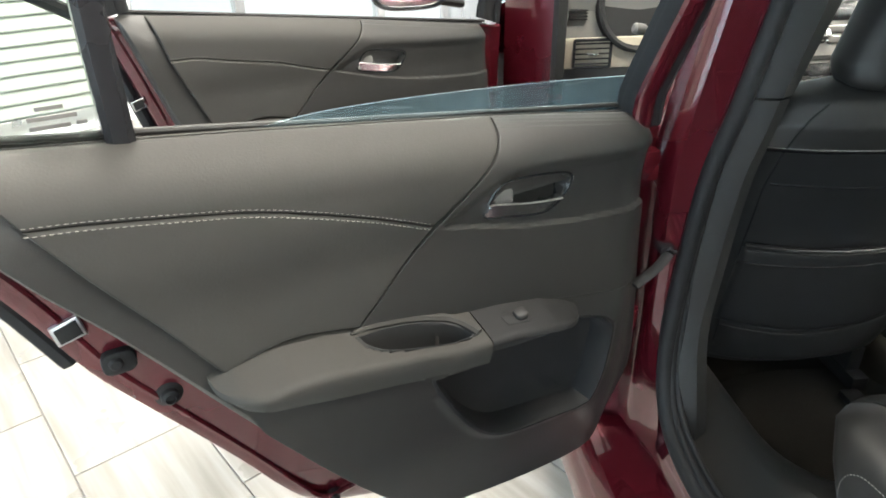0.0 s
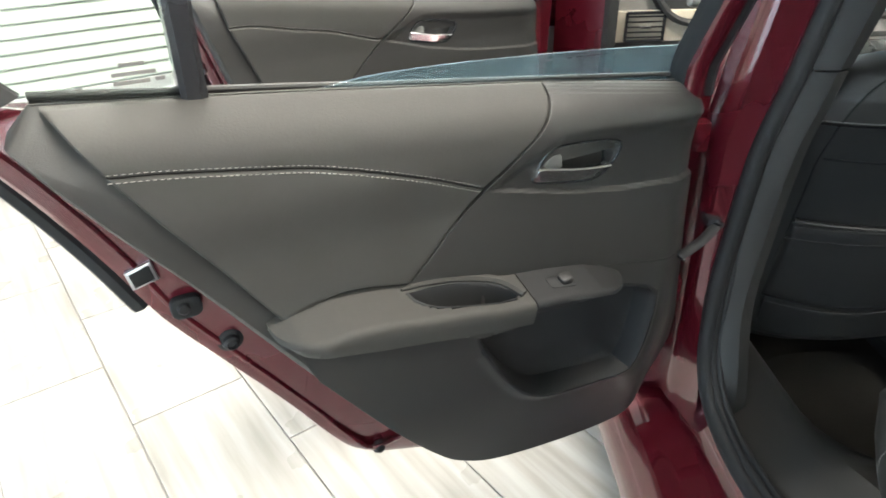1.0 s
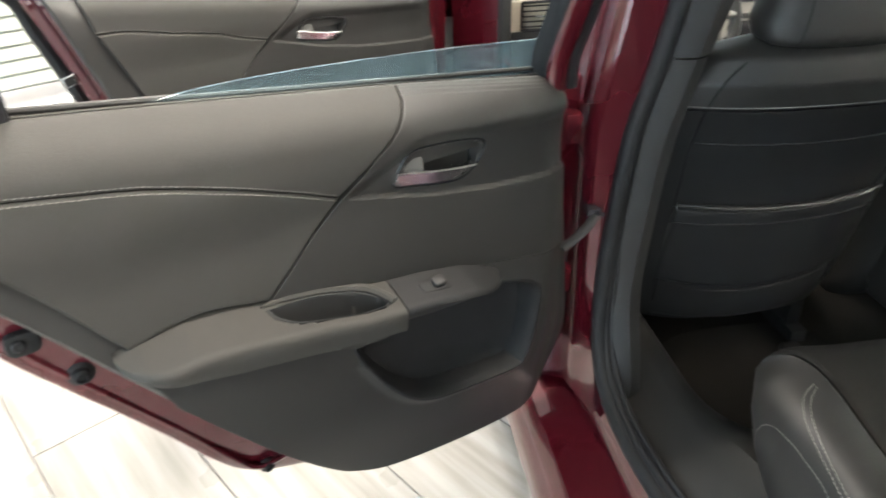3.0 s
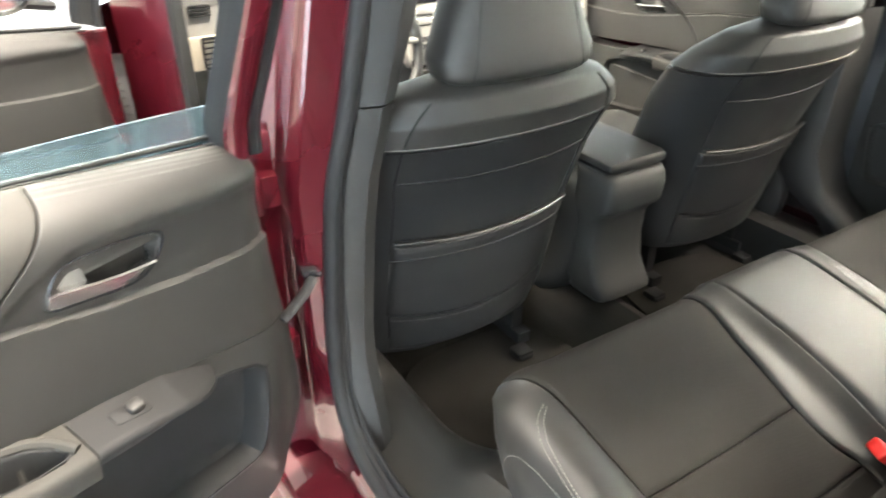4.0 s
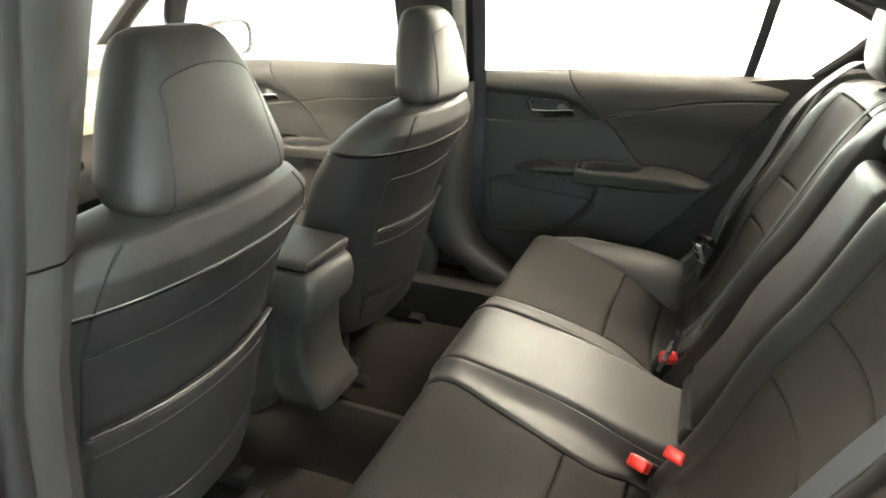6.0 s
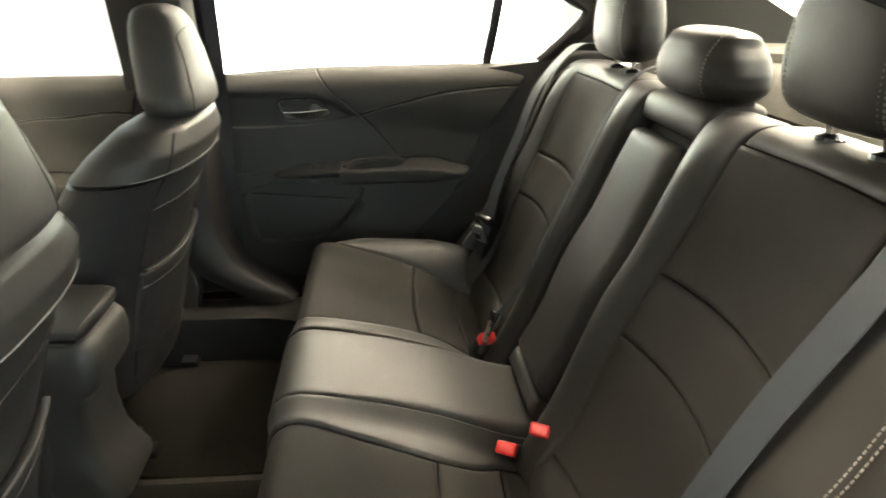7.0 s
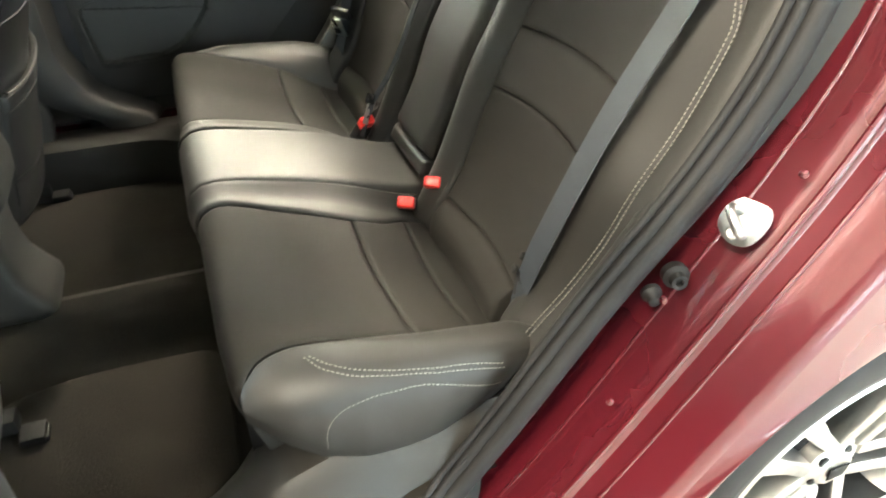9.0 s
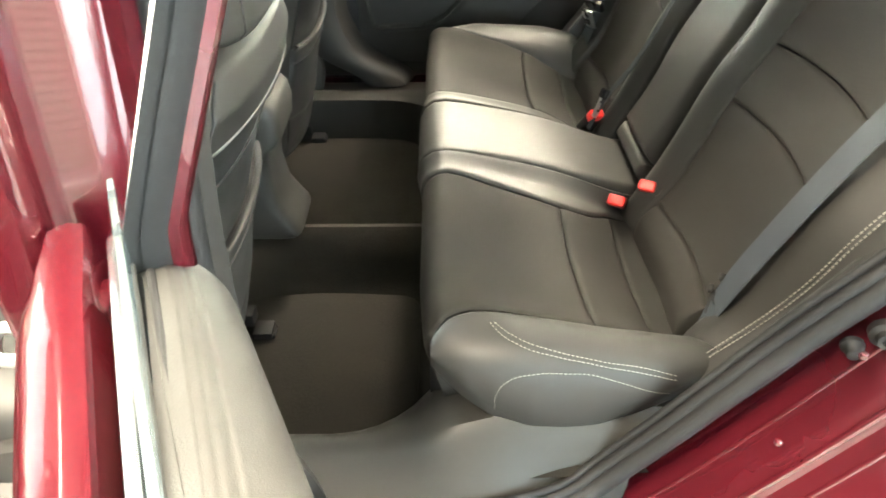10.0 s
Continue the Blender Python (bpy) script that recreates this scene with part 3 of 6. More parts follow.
part("b_pillar", sheet([[((pillar_left if x > -0.73 else pillar_x)(x, z), y - (flare(z) if x > -0.75 else 0), z) for x, y in ((-0.690, 0.004), (-0.700, 0.004), (-0.712, 0.010), (-0.722, 0.006), (-0.728, -0.002), (-0.752, 0.002), (-0.759, 0.010), (-0.762, 0.030), (-0.766, 0.060), (-0.800, 0.066), (-0.806, 0.072), (-0.806, 0.100), (-0.798, 0.112), (-0.76, 0.118), (-0.70, 0.122))] for z in PZ]), RED, body)
part("b_pillar_seal", sheet([[(pillar_left(-0.700 + 0.015 * math.cos(a), z), 0.135 + 0.014 * math.sin(a), z) for a in np.linspace(0, 2 * math.pi, 11)] for z in PZ]), RUBBER, body)
part("front_striker", tube([(-0.775, 0.112, 0.825), (-0.778, 0.140, 0.826), (-0.790, 0.142, 0.806), (-0.792, 0.114, 0.804)], 0.006, 8, 20), STEEL, body, "bright steel striker loop")
trim_low = [[(pillar_left(x, z), y - flare(z) * (1 if x < -0.6 else 0.6), z) for x, y in ((-0.708, -0.002), (-0.694, -0.014), (-0.670, -0.020), (-0.648, -0.008), (-0.638, 0.04), (-0.636, 0.10), (-0.645, 0.15), (-0.69, 0.165))] for z in np.linspace(0.40, 0.955, 24)]
trim_top = lambda lean: [[(lean(x, z), y, z) for x, y in ((-0.708, -0.002), (-0.694, -0.014), (-0.668 + 0.05 * (z - 0.95), -0.020), (-0.644 + 0.10 * (z - 0.95), -0.004), (-0.634 + 0.10 * (z - 0.95), 0.04), (-0.632 + 0.10 * (z - 0.95), 0.10), (-0.642 + 0.10 * (z - 0.95), 0.15), (-0.69, 0.165))] for z in np.linspace(0.958, 1.37, 20)]  # noqa: E731
part("b_pillar_trim", sheet(trim_low), PILLAR, body, "dark grey plastic pillar trim")
part("b_pillar_trim", sheet(trim_top(pillar_left)), PILLAR, body, "dark grey plastic pillar trim")
part("b_pillar_trim", sheet([[(-pillar_x(x, z), y + 0.075 - 1.5 * flare(z) - 0.10 * smooth01((0.50 - z) / 0.10), z) for x, y in ((-0.728, -0.046), (-0.705, -0.040), (-0.672, -0.026), (-0.655, -0.021), (-0.645, -0.004), (-0.638, 0.02), (-0.636, 0.06), (-0.645, 0.09), (-0.69, 0.10))] for z in np.linspace(0.40, 0.955, 24)]), PILLAR, body)
part("b_pillar_trim", sheet([[(-x, y + 0.055, z) for x, y, z in row] for row in trim_top(pillar_x)]), PILLAR, body)
part("b_pillar", sheet([[(-pillar_x(x, z), y, z) for x, y in ((-0.722, 0.032), (-0.735, 0.000), (-0.80, 0.02), (-0.80, 0.18), (-0.69, 0.20))] for z in PZ]), BLACK, body)
# door check strap and its bolts
part("check_strap", tube([(-0.752, -0.016, 0.728), (-0.775, -0.030, 0.712), (-0.812, -0.045, 0.694)], 0.009, 8, 12, flat=0.45), DARK, body, "black door check strap")
part("strap_bracket", joined(rbox((-0.752, 0.004, 0.730), (0.022, 0.034, 0.014), 0.004), disc((-0.750, -0.012, 0.734), (0, -1, 0.1), 0.0045, 0.006, 12), disc((-0.740, -0.010, 0.727), (0, -1, 0.1), 0.004, 0.006, 12)), BLACK, body)
for hz in (0.60, 0.86):
    part("hinge", joined(rbox((-0.800, 0.020, hz), (0.05, 0.028, 0.045), 0.005), disc((-0.806, 0.010, hz - 0.03), (0, 0, 1), 0.008, 0.06, 12)), RED, body)

# right-hand window surround, C-pillar trims, shelf and rear window
for sx in (-1, 1):
    cp = []
    for k in range(24):
        t = k / 23
        z = 1.03 + 0.32 * t
        edge = float(np.interp(z, (1.03, 1.09, 1.16, 1.20, 1.25, 1.30, 1.35), (-0.815, -0.872, -0.918, -0.925, -0.885, -0.79, -0.66))) if sx > 0 else -0.85 + 0.02 * t + 0.20 * max(0, t - 0.5)
        inset = 0.0 if sx > 0 else 0.04
        cp.append([(sx * (0.668 - 0.10 * t - inset), edge - 0.8 * inset, z), (sx * (0.655 - 0.10 * t - inset), edge - 0.035, z), (sx * (0.62 - 0.09 * t), min(edge - 0.07, -0.95 + 0.32 * t * t), z + 0.005), (sx * (0.56 - 0.05 * t), -1.20 + 0.42 * t * t, z + 0.01), (sx * (0.54 - 0.05 * t), -1.56 + 0.68 * t, z + 0.005)])
    part("c_pillar_trim", sheet(cp), PILLAR, body, "grey plastic pillar trim")
shelf_rows = []
for y in np.linspace(-0.875, -1.62, 40):
    shelf_rows.append([(x, y, 1.026 - 0.012 * smooth01((-0.89 - y) / 0.03) + 0.062 * smooth01((-0.925 - y) / 0.10) + 0.012 * smooth01((-1.1 - y) / 0.25) - 0.030 * smooth01((abs(x) - 0.50) / 0.08) * smooth01((y + 1.06) / 0.06)) for x in np.linspace(-0.62, 0.62, 40)])
part("parcel_shelf", sheet(shelf_rows), SHELF, body, "grey felt parcel shelf")
for sx in (-1, 1):
    part("shelf_speaker", turned((sx * 0.37, -1.17, 1.080), (0, 0.03, 1), ((0.001, 0.013), (0.105, 0.013), (0.112, 0.016), (0.120, 0.014), (0.126, 0.0)), 48), SHELF, body, "round grey speaker grille")
part("rear_window", thick_sheet([[(x, y, z + 0.03 * math.cos(x * 2)) for x in np.linspace(-0.60, 0.60, 13)] for y, z in ((-1.66, 1.02), (-1.4, 1.14), (-1.15, 1.245), (-0.93, 1.325))], (0, -0.003, 0.003)), CLEAR, body, "rear window glass").visible_shadow = False
part("windscreen", thick_sheet([[(x, y - 0.06 * x * x, z) for x in np.linspace(-0.62, 0.62, 13)] for y, z in ((1.50, 0.98), (1.2, 1.14), (0.9, 1.28), (0.66, 1.36))], (0, 0.003, 0.003)), CLEAR, body, "windscreen glass").visible_shadow = False
for sx in (-1, 1):
    part("a_pillar", tube([(sx * 0.76, 1.42, 0.93), (sx * 0.69, 1.1, 1.16), (sx * 0.63, 0.80, 1.31), (sx * 0.60, 0.62, 1.37)], 0.035, 10, 24, flat=0.7), RED if sx < 0 else PILLAR, body)
    part("roof_rail", tube([(sx * 0.62, 0.66, 1.365), (sx * 0.605, 0.3, 1.395), (sx * 0.60, -0.1, 1.395), (sx * 0.60, -0.55, 1.36), (sx * 0.59, -0.93, 1.30), (sx * 0.60, -1.25, 1.17)], 0.03, 10, 30), PILLAR, body)
# floor pan, firewall and tunnel
pan = [[(x, y, 0.262 + 0.10 * smooth01(1 - abs(x) / 0.13)) for x in np.linspace(-0.66, 0.66, 45)] for y in np.linspace(1.45, -0.35, 30)]
part("carpet", sheet(pan), CARPET, body, "dark carpeted car floor")
part("underbody", sheet([[(x, y, 0.2) for x in (-0.80, 0.80)] for y in (1.9, -2.0)]), DARK, body)
part("seat_riser", sheet([[(x, y, z) for x in np.linspace(-0.66, 0.66, 12)] for y, z in ((-0.30, 0.25), (-0.31, 0.33), (-0.34, 0.42), (-0.60, 0.44), (-0.80, 0.48), (-0.95, 1.03))]), CARPET, body)
part("firewall", sheet([[(x, 1.45, z) for x in (-0.72, 0.72)] for z in (0.25, 0.95)]), DARK, body)
# bonnet and front wings
part("bonnet", sheet([[(x, y, 0.97 - 0.10 * ((y - 1.5) / 1.0) ** 2 - 0.10 * abs(x) ** 3 / 0.5) for x in np.linspace(-0.78, 0.78, 15)] for y in np.linspace(1.5, 2.55, 12)]), RED, body)
part("front_wing", sheet([[(-(0.80 + 0.05 * math.sin((z - 0.3) * 3.4)), y, z) for z in np.linspace(0.30, 0.93, 12)] for y in np.linspace(0.98, 2.5, 18)]), RED, body)
part("front_wing", sheet([[((0.80 + 0.05 * math.sin((z - 0.3) * 3.4)), y, z) for z in np.linspace(0.30, 0.93, 12)] for y in np.linspace(0.98, 2.5, 18)]), RED, body)
part("a_pillar_jamb", sheet([[(x, y, z) for x, y in ((-0.70, 0.93), (-0.73, 0.955), (-0.755, 0.985), (-0.78, 1.03), (-0.80, 1.08))] for z in np.linspace(0.35, 1.0, 16)]), RED, body)
part("kick_panel", sheet([[(x, y, z) for x, y in ((-0.70, 0.93), (-0.69, 0.915), (-0.665, 0.92), (-0.65, 1.0), (-0.65, 1.4))] for z in np.linspace(0.30, 1.0, 16)]), PILLAR, body)

# ---- doors ----
TH = radians(64)
DU = np.array([-math.sin(TH), -math.cos(TH), 0.0])
DN = np.array([math.cos(TH), -math.sin(TH), 0.0])


def hung(ox, oy, du=0.0, dv=0.0):
    """Door coordinates (u from the hinge to the latch, v up, w towards the cabin) of an open left door."""
    def place(u, v, w):
        u = u + du
        return ox + DU[0] * u + DN[0] * w, oy + DU[1] * u + DN[1] * w, v + dv + 0 * u
    return place


def shut_right(x0, y0, dv=0.005):
    def place(u, v, w):
        return x0 - w + 0 * u, y0 - u - 0.13 * np.maximum(u - 0.30, 0) + 0 * v, v - 0.07 * (u - 0.25) - 0.08 * np.maximum(u - 0.36, 0) * smooth01((0.87 - v) / 0.04) + dv + 0.010 * smooth01((v - 0.93) / 0.06)
    return place


def belt(u):
    return 0.955 + 0.112 * u


def car_door(place, name, label, front=False, shell=True, ahead=-0.10):
    at = tuple(float(c) for c in place(np.array(0.35), np.array(0.38), np.array(0.0)))
    door = root(name, at, label, "car door", "car doors")
    if front:
        rear = [(0.812, 1.035), (0.79, 0.97), (0.755, 0.86), (0.722, 0.75), (0.70, 0.60), (0.67, 0.48)]
        padl = [(0.757, 1.036), (0.753, 1.015), (0.735, 0.965), (0.70, 0.87), (0.665, 0.79)]
        back_red = [(0.845, 1.03), (0.82, 0.96), (0.785, 0.85), (0.755, 0.74), (0.735, 0.60), (0.705, 0.46), (0.66, 0.40)]
        fwd = ahead
        stitch = [(0.735, 0.955), (0.68, 0.953), (0.60, 0.938), (0.52, 0.925), (0.46, 0.908), (0.4015, 0.8935)]
    else:
        rear = [(0.823, 1.016), (0.788, 0.962), (0.749, 0.904), (0.692, 0.820), (0.626, 0.720), (0.557, 0.622), (0.488, 0.527)]
        padl = [(0.792, 1.040), (0.787, 1.020), (0.760, 0.980), (0.700, 0.888), (0.637, 0.795)]
        back_red = [(0.880, 1.022), (0.850, 0.984), (0.818, 0.932), (0.784, 0.868), (0.752, 0.798), (0.710, 0.732), (0.662, 0.660), (0.624, 0.601), (0.589, 0.542), (0.556, 0.497), (0.512, 0.466)]
        fwd = 0.0
        stitch = [(0.759, 0.987), (0.715, 0.982), (0.641, 0.970), (0.588, 0.960), (0.531, 0.9435), (0.469, 0.922), (0.4015, 0.8935)]
    low = [(0.449, 0.485), (0.412, 0.452), (0.364, 0.426), (0.279, 0.402), (0.171, 0.388), (0.085, 0.392)]
    frontedge = [(0.030 + fwd, 0.43), (0.006 + fwd, 0.50), (0.008 + fwd, 0.60), (0.036 + fwd, 0.70), (0.052 + fwd, 0.80), (0.061 + fwd, 0.90), (0.076 + fwd, belt(0.076 + fwd) - 0.006)]
    top = [(0.30, belt(0.30)), (0.60, belt(0.60)), (0.80, belt(0.80) - 0.002)]

    def base(u, v):
        u, v = np.asarray(u, float), np.asarray(v, float)
        over = np.clip((v - (belt(u) - 0.055)) / 0.055, 0, 1)
        w = 0.041 + 0.011 * smooth01((v - 0.86) / 0.08) - 0.045 * over**2.6
        w = w - 0.030 * smooth01((0.60 - v) / 0.22)
        return w - 0.030 * smooth01((0.13 + fwd - u) / 0.11) ** 2

    # red pressed shell with its edge flange
    if shell:
        outer = crv(back_red, 40).tolist() + crv([(0.43, 0.432), (0.25, 0.395), (0.06, 0.39)], 14).tolist() + crv([(-0.01 + fwd, 0.42), (-0.020 + fwd, 0.65), (-0.030 + fwd, 0.93)], 14).tolist() + crv([(0.10, 0.955), (0.5, 1.0), (0.82, 1.035)], 20).tolist()
        part("door_shell", prism(outer, lambda u, v, w: place(u, v, w + (max(0.070 * smooth01((v - 0.80) / 0.20), 0.066 * (1 - smooth01((u + 0.02) / 0.20))) if w < -0.07 else 0.0) - 0.02 * smooth01((0.62 - v) / 0.3)), -0.125, -0.026, 0.014), RED, door)
        seal_path = xyz(place, crv([(0.945, 1.085)] + [(u + 0.010, v - 0.006) for u, v in back_red[:5]], 40), -0.075)
        part("door_seal", tube(seal_path, 0.014, 8), RUBBER, door, "black rubber door seal")
        step_path = xyz(place, crv([(u - 0.020, v + 0.004) for u, v in back_red[:-1]] + [(0.49, 0.50)], 50), -0.028)
        part("edge_flange", tube(step_path, 0.0045, 8), RED, door)
        # outer belt moulding and window channel
        for w0, r, mat, nm in ((-0.0205, 0.0044, CHROME, "belt_moulding"), (-0.0120, 0.0034, PILLAR, "glass_wiper"), (-0.0020, 0.0030, RUBBER, "inner_wiper")):
            part(nm, tube(xyz(place, [(u, belt(u) + (-0.006 if w0 > -0.01 else -0.004 if w0 < -0.02 else 0.001)) for u in np.linspace(0.05 + fwd, 0.80, 30)], lambda u, v: w0 + 0.014 * (1 - u / 0.8)), r, 8), mat, door, "bright chrome belt moulding" if mat is CHROME else "")
        bu, bv = (0.80, 0.86) if front else (0.756, 0.852)
        part("latch", joined(prism([(bu - 0.012, bv + 0.015), (bu + 0.014, bv + 0.008), (bu + 0.010, bv - 0.013), (bu - 0.016, bv - 0.007)], place, -0.032, -0.021, 0.002)), STEEL, door, "bright steel door latch")
        part("latch_slot", prism([(bu - 0.0095, bv + 0.0115), (bu + 0.0105, bv + 0.0055), (bu + 0.0075, bv - 0.010), (bu - 0.0125, bv - 0.0045)], place, -0.026, -0.0195, 0.001), DARK, door)
        if not front:
            part("door_plug", joined(prism(rounded(0.722, 0.806, 0.016, 0.013, 16), place, -0.032, -0.016, 0.003)), DARK, door, "black rubber plug")
            part("plug_core", disc(xyz(place, [(0.725, 0.808)], -0.016)[0], DN, 0.007, 0.005, 14), RUBBER, door)
            for qu, qv, k in ((0.686, 0.745, 0.8), (0.522, 0.494, 0.55)):
                c = xyz(place, [(qu, qv)], -0.032)[0]
                part("bump_stop", turned(c, DN, [(a * k, h * k) for a, h in ((0.020, 0.0), (0.018, 0.008), (0.012, 0.011), (0.011, 0.018), (0.007, 0.021), (0.006, 0.016))], 20), RUBBER, door, "black rubber bump stop")

    # hard plastic carrier: the rim that frames the pads
    outline = np.array(crv(rear, 40).tolist() + crv(low, 24).tolist() + crv(frontedge, 24).tolist() + crv(top, 24).tolist())
    mid = outline.mean(0)
    away = (outline - mid) / np.linalg.norm(outline - mid, axis=1, keepdims=True)
    rings = []
    for inset, rise in ((0.0, None), (0.0, -0.022), (0.003, -0.012), (0.010, -0.007), (0.060, -0.007), (0.100, -0.010)):
        q = outline - away * inset
        rings.append([tuple(map(float, place(u, v, max(-0.024 if rise is None else max(-0.02, float(base(u, v)) + rise), -0.024 + 0.030 * float(smooth01((v - belt(u) + 0.040) / 0.030)))))) for u, v in q])
    part("carrier_panel", loft(rings, caps=False), PLASTIC, door, "dark grey moulded plastic door panel")

    # upper leather pad, middle pad, and the double seam between them
    seam_u = [(0.3045, 0.987), (0.311, 0.973), (0.335, 0.9465), (0.367, 0.919)]
    part("upper_pad", pad([padl[0], (0.60, belt(0.60) - 0.001), (0.40, belt(0.40) - 0.001), (0.301, belt(0.301) - 0.001)], stitch, place, lambda u, v: base(u, v) + 0.003, 90, 30, 0.004, 0.0024, 0.014, ends=(None, seam_u)), DOOR_LEATHER, door, "black leatherette upper door pad")
    part("middle_pad", pad([(u, v - 0.0012) for u, v in stitch], [padl[4], (0.57, 0.81), (0.494, 0.797)], place, lambda u, v: base(u, v) + 0.003, 70, 26, 0.004, 0.0024, 0.014, ends=(None, [(0.437, 0.856), (0.465, 0.826)])), DOOR_LEATHER, door, "black leatherette middle door pad")
    rows = []
    for off in (0.0030, -0.0042):
        rows.append(stitches(xyz(place, [(u, v + off) for u, v in crv(stitch, 60)], lambda u, v: base(u, v) + 0.0028), np.array(place(0.0, 0.0, 1.0)) - np.array(place(0.0, 0.0, 0.0)), 0.0034, 0.0022, 0.0008, 0.0006))
    tagged(part("stitching", joined(*rows), THREAD, door, "light grey double stitching"), kind="stuff")

    # front upper panel: a shallow scoop round the recessed handle, with a crease under it
    pocket = crv([(0.329, 0.886), (0.323, 0.903), (0.314, 0.918), (0.300, 0.923), (0.253, 0.920), (0.217, 0.914), (0.206, 0.905), (0.211, 0.888), (0.224, 0.873), (0.243, 0.867), (0.284, 0.873), (0.320, 0.879), (0.329, 0.886)], 60)[:-1]

    def scooped(u, v):
        brow = np.interp(u, [0.0, 0.156, 0.222, 0.299, 0.345, 0.40], [0.925, 0.932, 0.938, 0.941, 0.922, 0.89])
        crease = np.interp(u, [0.0, 0.106, 0.197, 0.281, 0.40], [0.828, 0.834, 0.843, 0.858, 0.889])
        return base(u, v) + 0.0028 - 0.007 * smooth01((brow - v) / 0.022) * smooth01((v - crease) / 0.004)

    def recess(u, v):
        return scooped(u, v) - 0.034 * smooth01((inside(u, v, pocket) - 0.003) / 0.003)

    bowl_rows = lambda line, floor_w, h, ins: [[tuple(map(float, place(u - a * i0, v - b * i0, (h(np.array(u), np.array(v)) + d0) if d0 is not None else floor_w))) for (u, v), (a, b) in zip(line, (line - line.mean(0)) / np.linalg.norm(line - line.mean(0), axis=1, keepdims=True))] for i0, d0 in ins]  # noqa: E731
    right = [(0.074 + fwd, belt(0.074 + fwd) - 0.006), (0.057 + fwd, 0.86), (0.048 + fwd, 0.78), (0.034 + fwd, 0.70)]
    left = [(0.2985, belt(0.2985) - 0.001), (0.303, 0.986), (0.3095, 0.972), (0.333, 0.9455), (0.365, 0.918), (0.400, 0.888), (0.436, 0.855), (0.464, 0.825), (0.493, 0.796)]
    part("front_panel", pad(left, right, place, recess, 150, 150, 0.002, 0.0005, 0.014), PLASTIC, door, "dark grey door panel with a recessed handle")
    part("handle_well", loft(bowl_rows(pocket, 0.012, scooped, ((-0.004, -0.001), (-0.002, 0.0016), (0.0, 0.0012), (0.0022, -0.003), (0.005, -0.016), (0.010, -0.026), (0.022, -0.028))), "floor"), BLACK, door, "black handle well")
    lever = []
    for u, vt, vb in ((0.331, 0.893, 0.887), (0.328, 0.900, 0.882), (0.320, 0.8995, 0.880), (0.300, 0.8955, 0.8765), (0.280, 0.8915, 0.873), (0.258, 0.888, 0.8695), (0.243, 0.8862, 0.8685), (0.232, 0.8852, 0.873), (0.224, 0.8846, 0.880), (0.220, 0.8844, 0.883)):
        e = 0.0012
        lever.append([tuple(map(float, place(u, v, w))) for v, w in ((vt, 0.030), (vt + e * 0.4, 0.040), (vt, 0.0465), (vt - e * 1.6, 0.0478), (vt - (vt - vb) * 0.5, 0.0445), (vb + e, 0.0410), (vb, 0.0385), (vb + e, 0.034))])
    part("handle", loft(lever), CHROME, door, "chrome inner door handle")
    part("handle_root", prism([(0.316, 0.897), (0.307, 0.910), (0.302, 0.9145), (0.289, 0.912), (0.287, 0.892)], place, 0.014, 0.039, 0.004), DASHTOP, door, "grey lock lever")

    # armrest with a sunk pull cup, a raised rim that sweeps round it, and the switch panel ahead of it
    at_top = lambda u: np.interp(u, [0.178, 0.19, 0.205, 0.248, 0.309, 0.357, 0.40, 0.44, 0.498, 0.534, 0.585, 0.63, 0.652], [0.724, 0.732, 0.740, 0.757, 0.769, 0.775, 0.780, 0.790, 0.800, 0.808, 0.813, 0.808, 0.800])  # noqa: E731
    at_low = lambda u: np.interp(u, [0.178, 0.20, 0.236, 0.265, 0.315, 0.352, 0.3535, 0.406, 0.546, 0.63, 0.652], [0.720, 0.722, 0.726, 0.724, 0.726, 0.731, 0.712, 0.720, 0.746, 0.768, 0.785])  # noqa: E731
    cup = crv([(0.500, 0.052), (0.465, 0.047), (0.425, 0.047), (0.400, 0.050), (0.382, 0.060), (0.368, 0.077), (0.40, 0.081), (0.44, 0.081), (0.476, 0.076), (0.495, 0.064), (0.500, 0.052)], 50)[:-1]
    top_at = lambda u, w: float(at_top(u)) - 0.022 * (w - 0.020) / 0.074  # noqa: E731

    def arm(u0, u1, n):
        rings = []
        for u in np.linspace(u0, u1, n):
            vt, vb = float(at_top(u)), float(at_low(u))
            k = math.sqrt(max(0.0, 1 - max(0, (u - 0.60) / 0.054) ** 2)) if u > 0.60 else 1.0
            k *= math.sqrt(max(0.0, 1 - max(0, (0.262 - u) / 0.080) ** 2)) if u < 0.262 else 1.0
            wm = 0.034 + 0.060 * max(0.04, k)
            ring = []
            for f in (0.0, 0.12, 0.24, 0.30, 0.35, 0.40, 0.48, 0.56, 0.64, 0.70, 0.75, 0.80, 0.84, 0.88, 0.94):
                w = 0.020 + (wm - 0.020) * f
                hole = 0.050 * float(smooth01((inside(np.array(u), np.array(w), cup) + 0.0003) / 0.0028))
                ring.append(place(u, vt - 0.022 * f * (wm - 0.02) / 0.074 - hole, w))
            edge = vt - 0.022 * (wm - 0.02) / 0.074
            ring += [place(u, edge - 0.002, wm - 0.001), place(u, edge - 0.006, wm), place(u, edge * 0.6 + vb * 0.4, wm - 0.001), place(u, edge * 0.2 + vb * 0.8, wm - 0.006), place(u, vb, wm - 0.018), place(u, vb - 0.004, 0.02)]
            rings.append([tuple(map(float, p)) for p in ring])
        return loft(rings)

    armrest = part("armrest", arm(0.3535, 0.6535, 110), DOOR_LEATHER, door, "black padded armrest with a pull cup")
